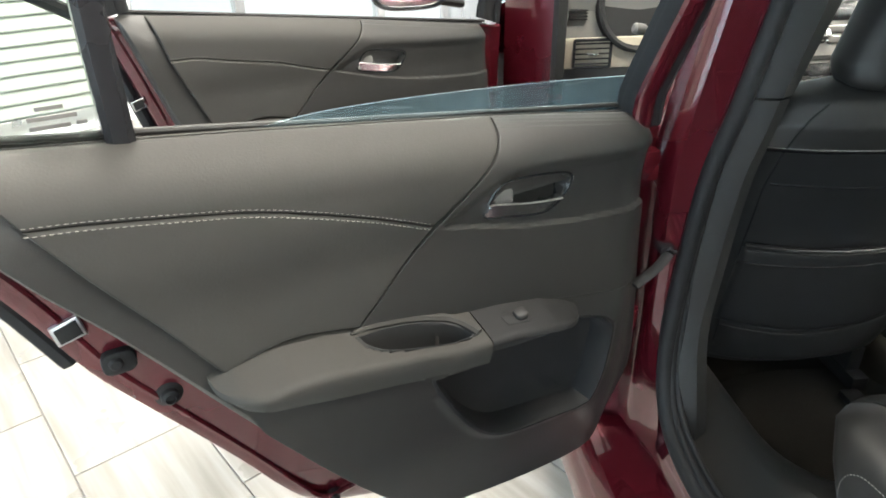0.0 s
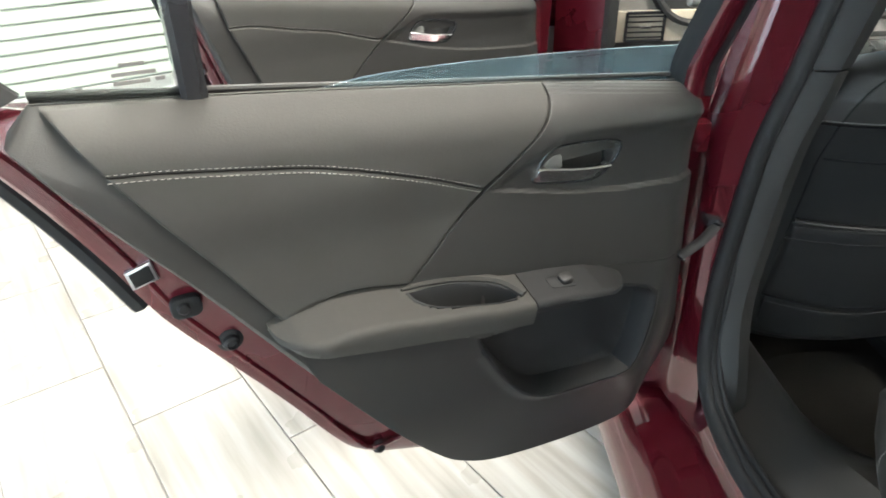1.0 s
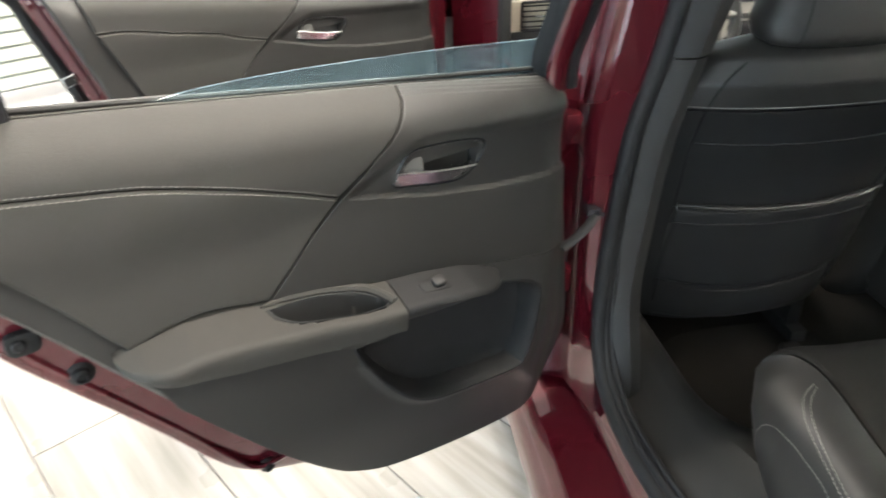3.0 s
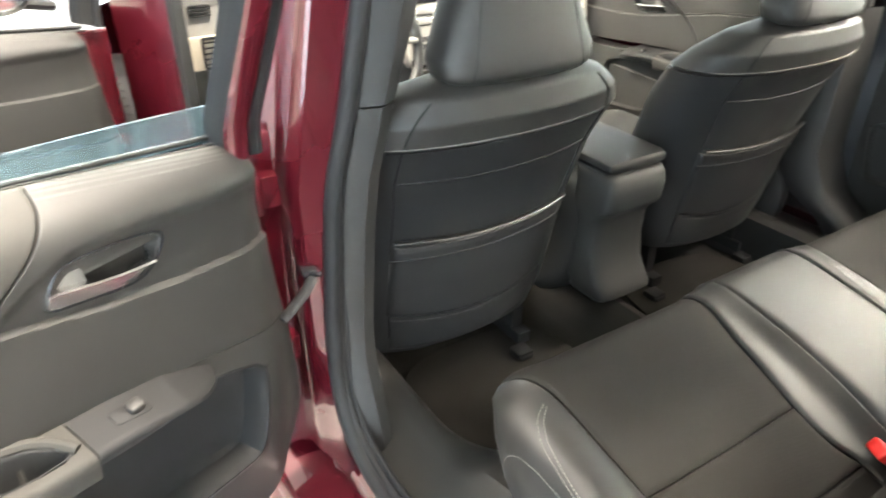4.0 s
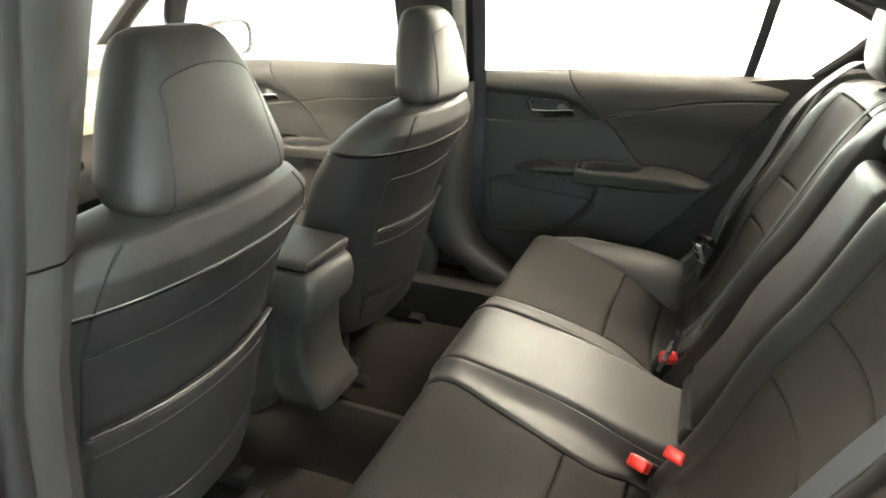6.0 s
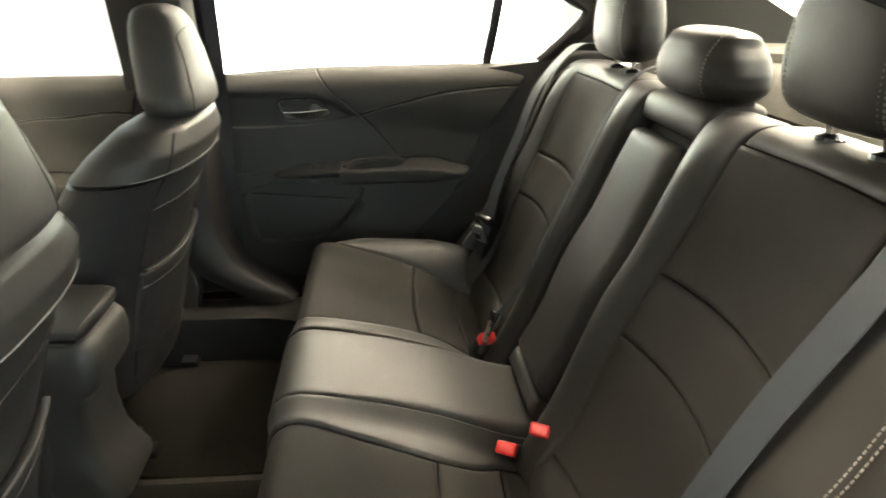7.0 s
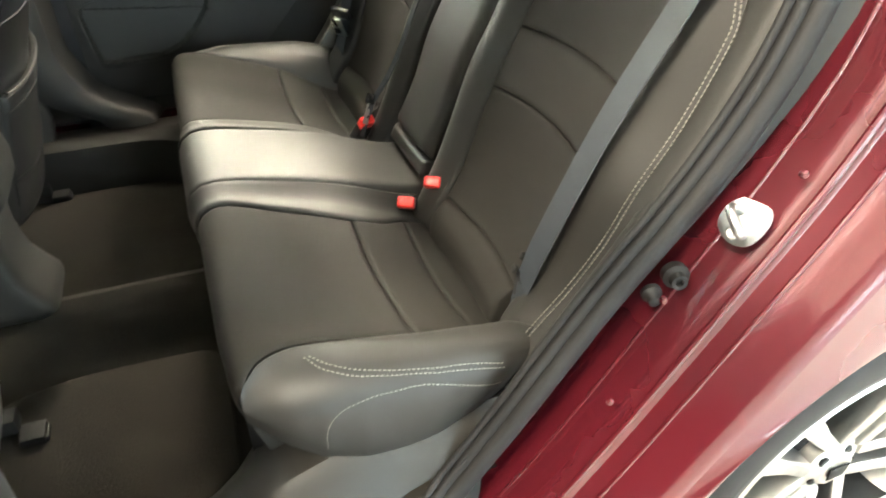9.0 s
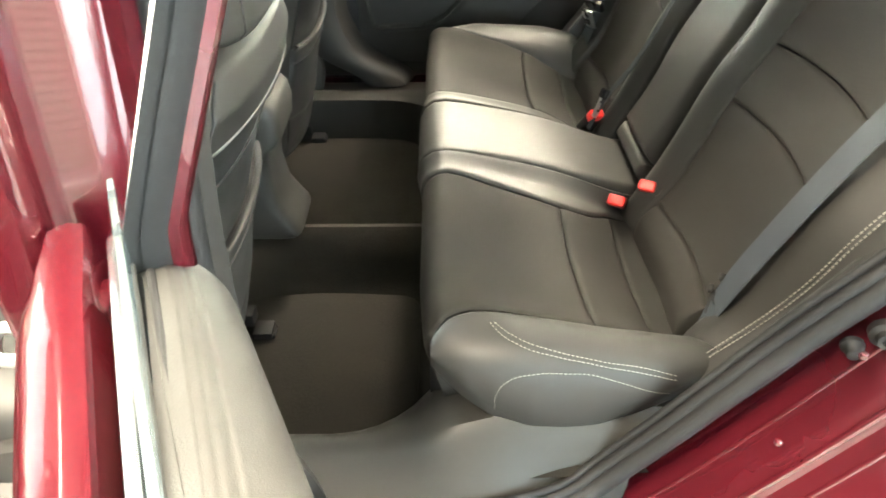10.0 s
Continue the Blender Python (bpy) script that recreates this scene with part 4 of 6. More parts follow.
    # The cup's bowl is coloured black, standing for the shade in the recess.
    liner = []
    centre = cup.mean(0)
    for k, d0 in ((1.07, 0.0004), (1.03, 0.0014), (0.985, 0.0008), (0.95, -0.003), (0.92, -0.020), (0.85, -0.034), (0.5, -0.037)):
        liner.append([tuple(map(float, place(centre[0] + (u - centre[0]) * k, top_at(u, w) + d0, centre[1] + (w - centre[1]) * k))) for u, w in cup])
    part("cup_liner", loft(liner, "floor"), DARK, armrest, "cup liner coloured black for the shade in the cup")
    sweep = crv([(0.506, 0.047), (0.480, 0.041), (0.445, 0.0395), (0.412, 0.041), (0.390, 0.046), (0.375, 0.057), (0.366, 0.070), (0.362, 0.078)], 40)
    part("cup_rim", tube([tuple(map(float, place(u, top_at(u, w) + 0.0015, w))) for u, w in sweep], [0.0010 + 0.0052 * math.sin(math.pi * min(1, (k + 1) / 14) / 2) for k in range(40)], 8), DOOR_LEATHER, armrest)
    sw = part("switch_panel", arm(0.1825, 0.352, 60), DARK, door, "dark plastic window switch panel")
    on_top = lambda u, w, h: place(u, top_at(u, w) + h, w)  # noqa: E731
    well = part("switch_well", prism(rounded(0.300, 0.068, 0.020, 0.0095, 20, 5), on_top, -0.004, 0.0012, 0.001), DARK, sw)
    part("window_switch", prism(rounded(0.294, 0.068, 0.0085, 0.0070, 16, 4), lambda u, w, h: on_top(u, w, h + 0.25 * (0.302 - u)), -0.002, 0.0060, 0.002), PILLAR, well, "black window switch")
    # lower panel with the map pocket
    mp = crv([(0.405, 0.700), (0.397, 0.670), (0.372, 0.623), (0.343, 0.584), (0.313, 0.558), (0.274, 0.542), (0.194, 0.530), (0.140, 0.525), (0.127, 0.540), (0.116, 0.592), (0.109, 0.640), (0.113, 0.664), (0.136, 0.680), (0.20, 0.698), (0.30, 0.706), (0.405, 0.700)], 90)[:-1]

    def lower(u, v):
        d = inside(u, v, mp)
        lip = 0.004 * smooth01((d + 0.016) / 0.014) * (v < 0.66)
        return base(u, v) + 0.0028 + lip - (0.056 if shell else 0.020) * smooth01((d + 0.0005) / 0.005)

    under = [(0.640, 0.775), (0.54, 0.76), (0.45, 0.752), (0.36, 0.748), (0.26, 0.745), (0.13, 0.7195), (0.032 + fwd, 0.698)]
    part("lower_panel", pad(under, [(0.610, 0.705), (0.545, 0.614), (0.462, 0.505), (0.415, 0.458), (0.345, 0.424), (0.20, 0.400), (0.09, 0.402), (0.030 + fwd, 0.45), (0.014 + fwd, 0.52)], place, lower, 220, 140, 0.002, 0.0005, 0.068), PLASTIC, door, "dark grey lower door panel with a map pocket")
    plain = lambda u, v: float(base(u, v)) + 0.0068 if v < 0.66 else float(base(u, v)) + 0.0028  # noqa: E731
    # The open doors' pocket liner is black to stand for the shade inside.
    if shell:
        part("map_pocket", loft(bowl_rows(mp, 0.0, plain, ((-0.0065, -0.0012), (-0.004, 0.0009), (-0.0005, 0.0010), (0.002, -0.002), (0.006, -0.012), (0.010, -0.034), (0.020, -0.040), (0.060, -0.041))), "floor"), DARK, door, "map pocket liner coloured black for the shade inside")

    # window frame, division bar and glass
    lean = lambda v: -0.012 + 0.20 * max(0.0, v - 0.98)  # noqa: E731
    tilted = lambda u, v, w: place(u, v, w + lean(v))  # noqa: E731
    swung = lambda u: float(smooth01((0.13 - u) / 0.11)) * (shell and not front)  # noqa: E731
    framed = lambda u, v, w: place(u + 0.055 * swung(u), v, w + lean(v) + (0.041 + 0.10 * max(0.0, v - 0.98) + 0.10 * max(0.0, v - 0.95)) * swung(u))  # noqa: E731
    if front:
        inner = [(0.79, 1.045), (0.80, 1.15), (0.79, 1.335), (0.55, 1.355), (0.30, 1.33), (0.05, 1.20), (-0.05, 1.06), (-0.05, 0.955)]
        outer_f = [(0.845, 1.035), (0.85, 1.15), (0.84, 1.37), (0.55, 1.395), (0.27, 1.37), (0.02, 1.24), (-0.10, 1.09), (-0.10, 0.94)]
    else:
        inner = [(0.812, 1.046), (0.862, 1.105), (0.905, 1.165), (0.885, 1.19), (0.72, 1.262), (0.52, 1.325), (0.30, 1.345), (0.055, 1.345), (0.035, 1.15), (0.045, 0.985), (0.046, 0.945)]
        outer_f = [(0.862, 1.030), (0.915, 1.098), (0.958, 1.165), (0.915, 1.225), (0.735, 1.302), (0.525, 1.365), (0.30, 1.388), (0.010, 1.388), (-0.015, 1.15), (-0.010, 0.975), (-0.010, 0.938)]
    ia, oa = crv(inner, 80), crv(outer_f, 80)
    rings = []
    for (iu, iv), (ou, ov) in zip(ia, oa):
        rings.append([framed(iu, iv, -0.010), framed(iu, iv, 0.006), framed(0.8 * iu + 0.2 * ou, 0.8 * iv + 0.2 * ov, 0.008), framed(0.6 * iu + 0.4 * ou, 0.6 * iv + 0.4 * ov, 0.007 + 0.002 * swung(iu)), framed(0.45 * iu + 0.55 * ou, 0.45 * iv + 0.55 * ov, 0.006 + 0.001 * swung(iu)), framed(0.30 * iu + 0.70 * ou, 0.30 * iv + 0.70 * ov, 0.004 - 0.010 * swung(iu)), framed(ou, ov, 0.002 - 0.016 * swung(iu)), framed(ou, ov, -0.024)])
    part("window_frame", loft([[tuple(map(float, p)) for p in r] for r in rings], caps=True), RED if shell and not front else DARK, door)
    rr, edge_line = [], []
    for (iu, iv), (ou, ov) in zip(ia, oa):
        thin = 1 + 0.45 * swung(iu)
        rr.append([tuple(map(float, framed(iu + (ou - iu) * f * thin, iv + (ov - iv) * f * thin, h - 0.012 * swung(iu)))) for f, h in ((-0.10, -0.013), (-0.17, -0.010), (-0.17, -0.008), (-0.09, -0.005), (-0.09, -0.003), (-0.17, 0.000), (-0.17, 0.003), (-0.08, 0.007), (0.0, 0.010), (0.12, 0.011), (0.24, 0.009), (0.27, 0.0))])
        edge_line.append(tuple(map(float, framed(iu + (ou - iu) * 0.93, iv + (ov - iv) * 0.93, 0.002 - 0.013 * swung(iu)))))
    part("frame_seal", loft(rr), RUBBER, door, "black rubber window seal")
    part("edge_seal", tube(edge_line, 0.0105, 8), RUBBER, door, "black rubber edge seal")
    if shell and not front:
        part("frame_moulding", tube([tuple(map(float, framed(u - 0.036, v, -0.024))) for u, v in crv(inner[-4:-1], 20)], 0.0042, 8), CHROME, door, "bright window frame moulding")
    if not front:
        bar = 0.0 if shell else 0.012
        part("division_bar", loft([[tuple(map(float, tilted(u0 + du, v, w))) for du, w in ((0.0, -0.012), (0.0, 0.012), (0.006, 0.016), (0.018, 0.016), (0.023, 0.012), (0.023, -0.012))] for v, u0 in ((1.00, 0.662 + bar), (1.10, 0.664 + 1.8 * bar), (1.20, 0.664 + 2.6 * bar), (1.28, 0.662 + 3 * bar))]), BLACK, door, "black window division bar")
        part("quarter_glass", prism(crv([(0.690, 1.028), (0.82, 1.042), (0.87, 1.105), (0.908, 1.165), (0.885, 1.192), (0.78, 1.238), (0.655, 1.278)], 40).tolist(), tilted, -0.003, 0.002, 0.001), CLEAR, door, "fixed quarter window glass", False).visible_shadow = False
        if shell:
            part("window_glass", prism([(0.62, 0.99)] + crv([(0.600, 1.012), (0.498, 1.0215), (0.364, 1.020), (0.212, 1.012), (0.046, 0.999)], 24).tolist() + [(0.044, 0.93)], lambda u, v, w: tilted(u, v, w - 0.004 + 0.018 * (1 - u / 0.8)), -0.004, 0.0, 0.001), TINT, door, "tinted window glass wound most of the way down", False).visible_shadow = False
            mk = joined(*[prism([(u0, v0), (u1, v0), (u1, v0 + 0.0035), (u0, v0 + 0.0035)], tilted, 0.0015, 0.003, 0.0004) for u0, u1, v0 in ((0.708, 0.728, 1.062), (0.700, 0.735, 1.054), (0.706, 0.735, 1.0465), (0.694, 0.702, 1.047))])
            part("glass_print", mk, GREY, door, "small grey printed marks")
    if not shell:
        part("window_glass", prism(crv([(0.045, 0.975), (0.45, 1.01), (0.70, 1.03)], 10).tolist() + crv([(0.66, 1.27), (0.45, 1.33), (0.06, 1.34)], 10).tolist(), tilted, -0.004, 0.0, 0.001), CLEAR, door, "clear side window glass", False).visible_shadow = False
    return door


car_door(hung(-0.78, 0.0), "rear_door", "open rear door with black leatherette panel, chrome handle and red edge")
car_door(hung(-0.925, 0.889, 0.010, -0.023), "front_door", "open front door with black panel and chrome handle", front=True)
car_door(shut_right(0.775, 0.09), "rear_door", "closed rear door with black panel and chrome handle", shell=False)
car_door(shut_right(0.790, 1.03, -0.04), "front_door", "closed front door with black panel and chrome handle", front=True, shell=False, ahead=-0.26)

# ---- rear bench ----
def swept(profile):
    """place(x, s, h): s runs along a profile of (y, z), h off it to the front or top."""
    p = crv(profile, 400)
    s = np.r_[0, np.cumsum(np.linalg.norm(np.diff(p, axis=0), axis=1))]
    t = np.gradient(p, axis=0)
    t /= np.linalg.norm(t, axis=1, keepdims=True)

    def place(x, v, h):
        v = np.clip(v, 0, s[-1])
        y, z, ty, tz = (np.interp(v, s, c) for c in (p[:, 0], p[:, 1], t[:, 0], t[:, 1]))
        return x + 0 * y, y + tz * h, z - ty * h
    return place, s[-1]


CUSH, _ = swept([(-0.247, 0.37), (-0.208, 0.50), (-0.199, 0.572), (-0.234, 0.603), (-0.34, 0.580), (-0.447, 0.546), (-0.565, 0.495), (-0.66, 0.470)])
BACK, BACK_L = swept([(-0.575, 0.46), (-0.64, 0.60), (-0.693, 0.754), (-0.737, 0.845), (-0.778, 0.95), (-0.805, 1.018), (-0.835, 1.046), (-0.90, 1.048)])
bench = root("rear_bench", (0, -0.45, 0.36), "black leather rear bench seat with charcoal fabric centres", "rear seat")


def cush_h(x, s):
    """Relief of the cushion: a raised middle, dished seats, bolsters that fall away outside."""
    ax = np.abs(x)
    mid = (0.010 + 0.034 * np.clip((s - 0.28) / 0.40, 0, 1)) * (1 - smooth01((ax - 0.09) / 0.06))
    dish = -0.012 * np.exp(-(((ax - 0.32) / 0.11) ** 2)) * smooth01((s - 0.20) / 0.15)
    bol = 0.016 * np.exp(-(((ax - 0.535) / 0.05) ** 2)) * smooth01((s - 0.16) / 0.14)
    fall = -0.092 * np.clip((ax - 0.540) / 0.098, 0, 1) ** 1.8 * (1 - 0.85 * smooth01((s - 0.44) / 0.16)) * (0.50 + 0.50 * smooth01((s - 0.27) / 0.13))
    nose = -0.012 * smooth01((ax - 0.42) / 0.16) * (1 - smooth01((s - 0.18) / 0.16))
    return mid + dish + bol + fall + nose


def mx(sign, pts):
    return [(sign * x, s) for x, s in pts]


C1, C2, CE = 0.478, 0.588, 0.69
LOW_Y = (-0.575, -0.53, -0.49, -0.44, -0.39, -0.345, -0.297, -0.257, -0.225, -0.203)
LOW_X = (0.600, 0.612, 0.618, 0.622, 0.622, 0.620, 0.612, 0.598, 0.581, 0.569)
LOW_Z = (0.545, 0.535, 0.515, 0.490, 0.477, 0.485, 0.508, 0.533, 0.560, 0.580)


def bolster(x, v, b):
    """A point on the right bolster: b runs from the fabric's edge over the crest down to the lower rim."""
    f = np.array([float(c) for c in CUSH(np.array(x), np.array(v), float(cush_h(np.array(x), np.array(v))))])
    low = np.array([np.interp(f[1], LOW_Y, LOW_X), f[1], np.interp(f[1], LOW_Y, LOW_Z)])
    full = float(smooth01((-0.203 - f[1]) / 0.07))
    crest = float(np.interp(f[1], (-0.62, -0.575, -0.50, -0.42, -0.32, -0.24, -0.203), (0.560, 0.585, 0.605, 0.608, 0.602, 0.580, 0.568))) + 0.013 * full
    p1 = np.array([f[0] + 0.45 * (low[0] - f[0]), f[1], crest])
    p2 = np.array([low[0] + 0.022 * full, f[1], crest])
    q = (1 - b) ** 3 * f + 3 * b * (1 - b) ** 2 * p1 + 3 * b * b * (1 - b) * p2 + b**3 * low
    return q[0], q[1], q[2] - 0.006 * max(0.0, 1 - b / 0.05) ** 2
part("middle_panel", pad([(0.104, 0.01), (0.104, 0.30), (0.112, CE)], [(-0.104, 0.01), (-0.104, 0.30), (-0.112, CE)], CUSH, cush_h, 50, 24, 0.008, 0.004, 0.03), LEATHER, bench, "smooth black leather middle seat")
for sg in (-1, 1):
    inner = [(0.175, 0.01), (0.172, 0.22), (0.165, 0.27), (0.180, 0.36), (0.194, C1)]
    outer_c = [(0.540, 0.01), (0.555, 0.20), (0.564, 0.232), (0.553, 0.250), (0.536, 0.272), (0.523, 0.318), (0.516, 0.41), (0.509, C1)]
    part("seat_insert", pad(mx(sg, inner), mx(sg, outer_c), CUSH, cush_h, 44, 34, 0.006, 0.0026, 0.03), FABRIC, bench, "charcoal fabric seat centre")
    part("seat_insert", pad(mx(sg, [(0.195, C1 + 0.002), (0.188, 0.54), (0.168, C2)]), mx(sg, [(0.508, C1 + 0.002), (0.496, 0.54), (0.485, C2)]), CUSH, lambda x, s: cush_h(x, s) + 0.003, 20, 30, 0.009, 0.004, 0.03), FABRIC, bench)
    part("seat_insert", pad(mx(sg, [(0.167, C2 + 0.002), (0.162, CE)]), mx(sg, [(0.484, C2 + 0.002), (0.468, CE)]), CUSH, lambda x, s: cush_h(x, s) + 0.003, 16, 30, 0.009, 0.004, 0.03), FABRIC, bench)
    part("inner_strip", pad(mx(sg, [(0.106, 0.01), (0.106, 0.30), (0.114, CE)]), mx(sg, [(0.173, 0.01), (0.170, 0.22), (0.163, 0.27), (0.178, 0.36), (0.192, C1), (0.186, 0.54), (0.166, C2), (0.160, CE)]), CUSH, lambda x, s: cush_h(x, s) + 0.004, 50, 12, 0.008, 0.004, 0.03), LEATHER, bench, "black leather strip")
    edge_in = crv([(0.5665, 0.232), (0.555, 0.251), (0.538, 0.273), (0.525, 0.319), (0.518, 0.41), (0.511, C1), (0.498, 0.54), (0.487, C2), (0.470, CE)], 80)
    skin = [[(sg * px, py, pz) for px, py, pz in (bolster(x, v, b) for b in steps(26))] for x, v in edge_in]
    part("side_bolster", thick_sheet(skin, (-sg * 0.012, 0, -0.03)), LEATHER, bench, "black leather side bolster")
    # Black sheet closes the cushion's underside and stands for the shadow below the bolster.
    under_line = crv([(0.548, -0.212), (0.570, -0.235), (0.592, -0.285), (0.604, -0.36), (0.604, -0.46), (0.585, -0.58)], 24)
    part("cushion_side", sheet([[(sg * (px - 0.035), py, z) for z in (0.26, 0.38, 0.46, 0.50)] for px, py in under_line]), DARK, bench)
    rows = []
    up = (sg * 0.3, 0, 1)
    for line in ([(0.322, 0.188), (0.343, 0.338), (0.376, 0.438), (0.441, 0.550), (0.509, 0.650), (0.567, 0.788)], [(0.316, 0.188), (0.334, 0.363), (0.367, 0.475), (0.435, 0.575), (0.506, 0.688), (0.570, 0.838)], [(0.322, 0.988), (0.322, 0.888), (0.331, 0.775), (0.355, 0.688), (0.396, 0.650), (0.465, 0.700), (0.567, 0.975)]):
        path = []
        for v, b in crv(line, 50):
            px, py, pz = bolster(float(np.interp(v, edge_in[:, 1], edge_in[:, 0])), v, b)
            path.append((sg * px + sg * 0.0006, py, pz + 0.0008))
        rows.append(stitches(path, (sg * 0.5, 0, 1)))
    rows.append(stitches(xyz(CUSH, mx(sg, [(0.112, v) for v in np.linspace(0.06, 0.64, 30)]), lambda x, s: cush_h(x, s) + 0.001), (0, 0.3, 1)))
    tagged(part("stitching", joined(*rows), THREAD, bench, "light grey seat stitching"), kind="stuff")


def back_h(x, s):
    ax = np.abs(x)
    dish = -0.014 * np.exp(-(((ax - 0.34) / 0.10) ** 2))
    bol = 0.022 * np.exp(-(((ax - 0.155) / 0.035) ** 2)) + 0.024 * np.exp(-(((ax - 0.535) / 0.045) ** 2))
    top = smooth01((BACK_L - 0.06 - s) / 0.12)
    return (dish + bol) * top + 0.012 * np.exp(-(((s - 0.07) / 0.05) ** 2)) * (ax > 0.19)


def arched(x0, x1, s, rise=0.010):
    xs = np.linspace(x0, x1, 7)
    return [(float(x), s + rise * (1 - ((x - (x0 + x1) / 2) / ((x1 - x0) / 2)) ** 2)) for x in xs]


ST = 0.612
for sg in (-1, 1):
    x0, x1 = sg * 0.202, sg * 0.486
    s2, s1 = 0.318, 0.420
    part("lower_roll", pad([(x0, 0.02), (sg * 0.34, 0.015), (x1 * 0.95, 0.02)], [(x0, 0.104), (sg * 0.34, 0.110), (x1 * 0.97, 0.104)], BACK, lambda x, s: back_h(x, s) + 0.008 * np.exp(-(((s - 0.065) / 0.035) ** 2)), 34, 16, 0.014, 0.010, 0.03), FABRIC, bench, "charcoal fabric roll at the foot of the backrest")
    part("back_insert", pad([(x0, 0.106), (sg * 0.34, 0.112), (x1 * 0.97, 0.106)], arched(x0, x1 * 0.985, s2 - 0.001), BACK, back_h, 34, 30, 0.006, 0.0026, 0.03), FABRIC, bench, "charcoal fabric backrest centre")
    part("back_insert", pad(arched(x0, x1 * 0.985, s2 + 0.001), arched(x0, x1, s1 - 0.001), BACK, lambda x, s: back_h(x, s) + 0.002, 34, 16, 0.009, 0.0035, 0.03), FABRIC, bench)
    part("back_insert", pad(arched(x0, x1, s1 + 0.001), [(sg * 0.215, ST), (sg * 0.35, ST + 0.004), (sg * 0.49, ST)], BACK, lambda x, s: back_h(x, s) + 0.002, 34, 24, 0.006, 0.0026, 0.03), FABRIC, bench)
    part("inner_bolster", pad([(sg * 0.200, 0.03), (sg * 0.200, 0.30), (sg * 0.205, 0.50), (sg * 0.212, ST), (sg * 0.214, 0.69)], [(sg * 0.110, 0.03), (sg * 0.110, 0.30), (sg * 0.112, 0.56), (sg * 0.112, ST), (sg * 0.112, 0.69)], BACK, back_h, 50, 16, 0.008, 0.005, 0.04), LEATHER, bench, "black leather bolster beside the armrest")
    part("top_roll", pad([(sg * 0.216, ST + 0.003), (sg * 0.35, ST + 0.007), (sg * 0.50, ST + 0.003)], [(sg * 0.216, 0.735), (sg * 0.35, 0.735), (sg * 0.50, 0.735)], BACK, back_h, 30, 16, 0.006, 0.0026, 0.03), LEATHER, bench, "black leather top of the backrest")
    part("outer_bolster", pad([(sg * 0.489, 0.02), (sg * 0.484, 0.30), (sg * 0.489, 0.42), (sg * 0.493, ST), (sg * 0.502, 0.735)], [(sg * 0.574, 0.02), (sg * 0.590, 0.30), (sg * 0.600, 0.50), (sg * 0.585, 0.60), (sg * 0.56, 0.735)], BACK, back_h, 50, 16, 0.006, 0.003, 0.03), LEATHER, bench, "black leather outer bolster")
    wing_h = lambda x, s: 0.014 + 0.042 * smooth01((0.30 - s) / 0.24) - 0.060 * smooth01((np.abs(x) - 0.62) / 0.05) ** 2  # noqa: E731
    part("side_wing", pad([(sg * 0.576, 0.02), (sg * 0.592, 0.30), (sg * 0.602, 0.50), (sg * 0.587, 0.60), (sg * 0.562, 0.735)], [(sg * 0.640, 0.04), (sg * 0.668, 0.30), (sg * 0.672, 0.50), (sg * 0.672, 0.62), (sg * 0.668, 0.735)], BACK, wing_h, 50, 14, 0.010, 0.006, 0.04), LEATHER, bench, "black leather side wing")
    rows = []
    for dx in (0.006, 0.014):
        rows.append(stitches(xyz(BACK, [(sg * (x + dx), s) for x, s in crv([(0.572, 0.06), (0.586, 0.30), (0.594, 0.50), (0.583, 0.555), (0.545, 0.595), (0.498, 0.618)], 60)], lambda x, s: 0.0155 + 0.042 * smooth01((0.30 - s) / 0.24)), (0, 1, 0.3), 0.0040, 0.0020, 0.0010, 0.0008))
    tagged(part("stitching", joined(*rows), THREAD, bench, "light grey double stitching"), kind="stuff")

# folded centre armrest in its recess
arm_h = lambda x, s: 0.004 + 0.010 * (1 - (np.abs(x) / 0.1) ** 2) + 0.012 * smooth01((0.25 - s) / 0.15)  # noqa: E731
part("centre_armrest", pad([(-0.090, 0.125), (-0.094, 0.30), (-0.094, 0.50), (-0.085, 0.575)], [(0.090, 0.125), (0.094, 0.30), (0.094, 0.50), (0.085, 0.575)], BACK, arm_h, 50, 26, 0.026, 0.020, 0.05), LEATHER, bench, "folded black leather centre armrest")
part("armrest_end", pad([(-0.092, 0.085), (-0.092, 0.120)], [(0.092, 0.085), (0.092, 0.120)], BACK, lambda x, s: 0.012 + 0 * x, 14, 24, 0.014, 0.012, 0.05), PLASTIC, bench, "dark plastic armrest end")
part("recess_wall", pad([(-0.110, 0.02), (-0.110, 0.60)], [(0.110, 0.02), (0.110, 0.60)], BACK, lambda x, s: -0.035 + 0 * x, 20, 10, 0.01, 0.004, 0.02), DARK, bench)
part("armrest_head", pad([(-0.111, 0.592), (-0.111, 0.735)], [(0.111, 0.592), (0.111, 0.735)], BACK, lambda x, s: 0.010 * (1 - (np.abs(x) / 0.12) ** 2) - 0.012 * smooth01((0.63 - s) / 0.04), 20, 24, 0.014, 0.010, 0.04), LEATHER, bench, "black leather panel above the armrest")


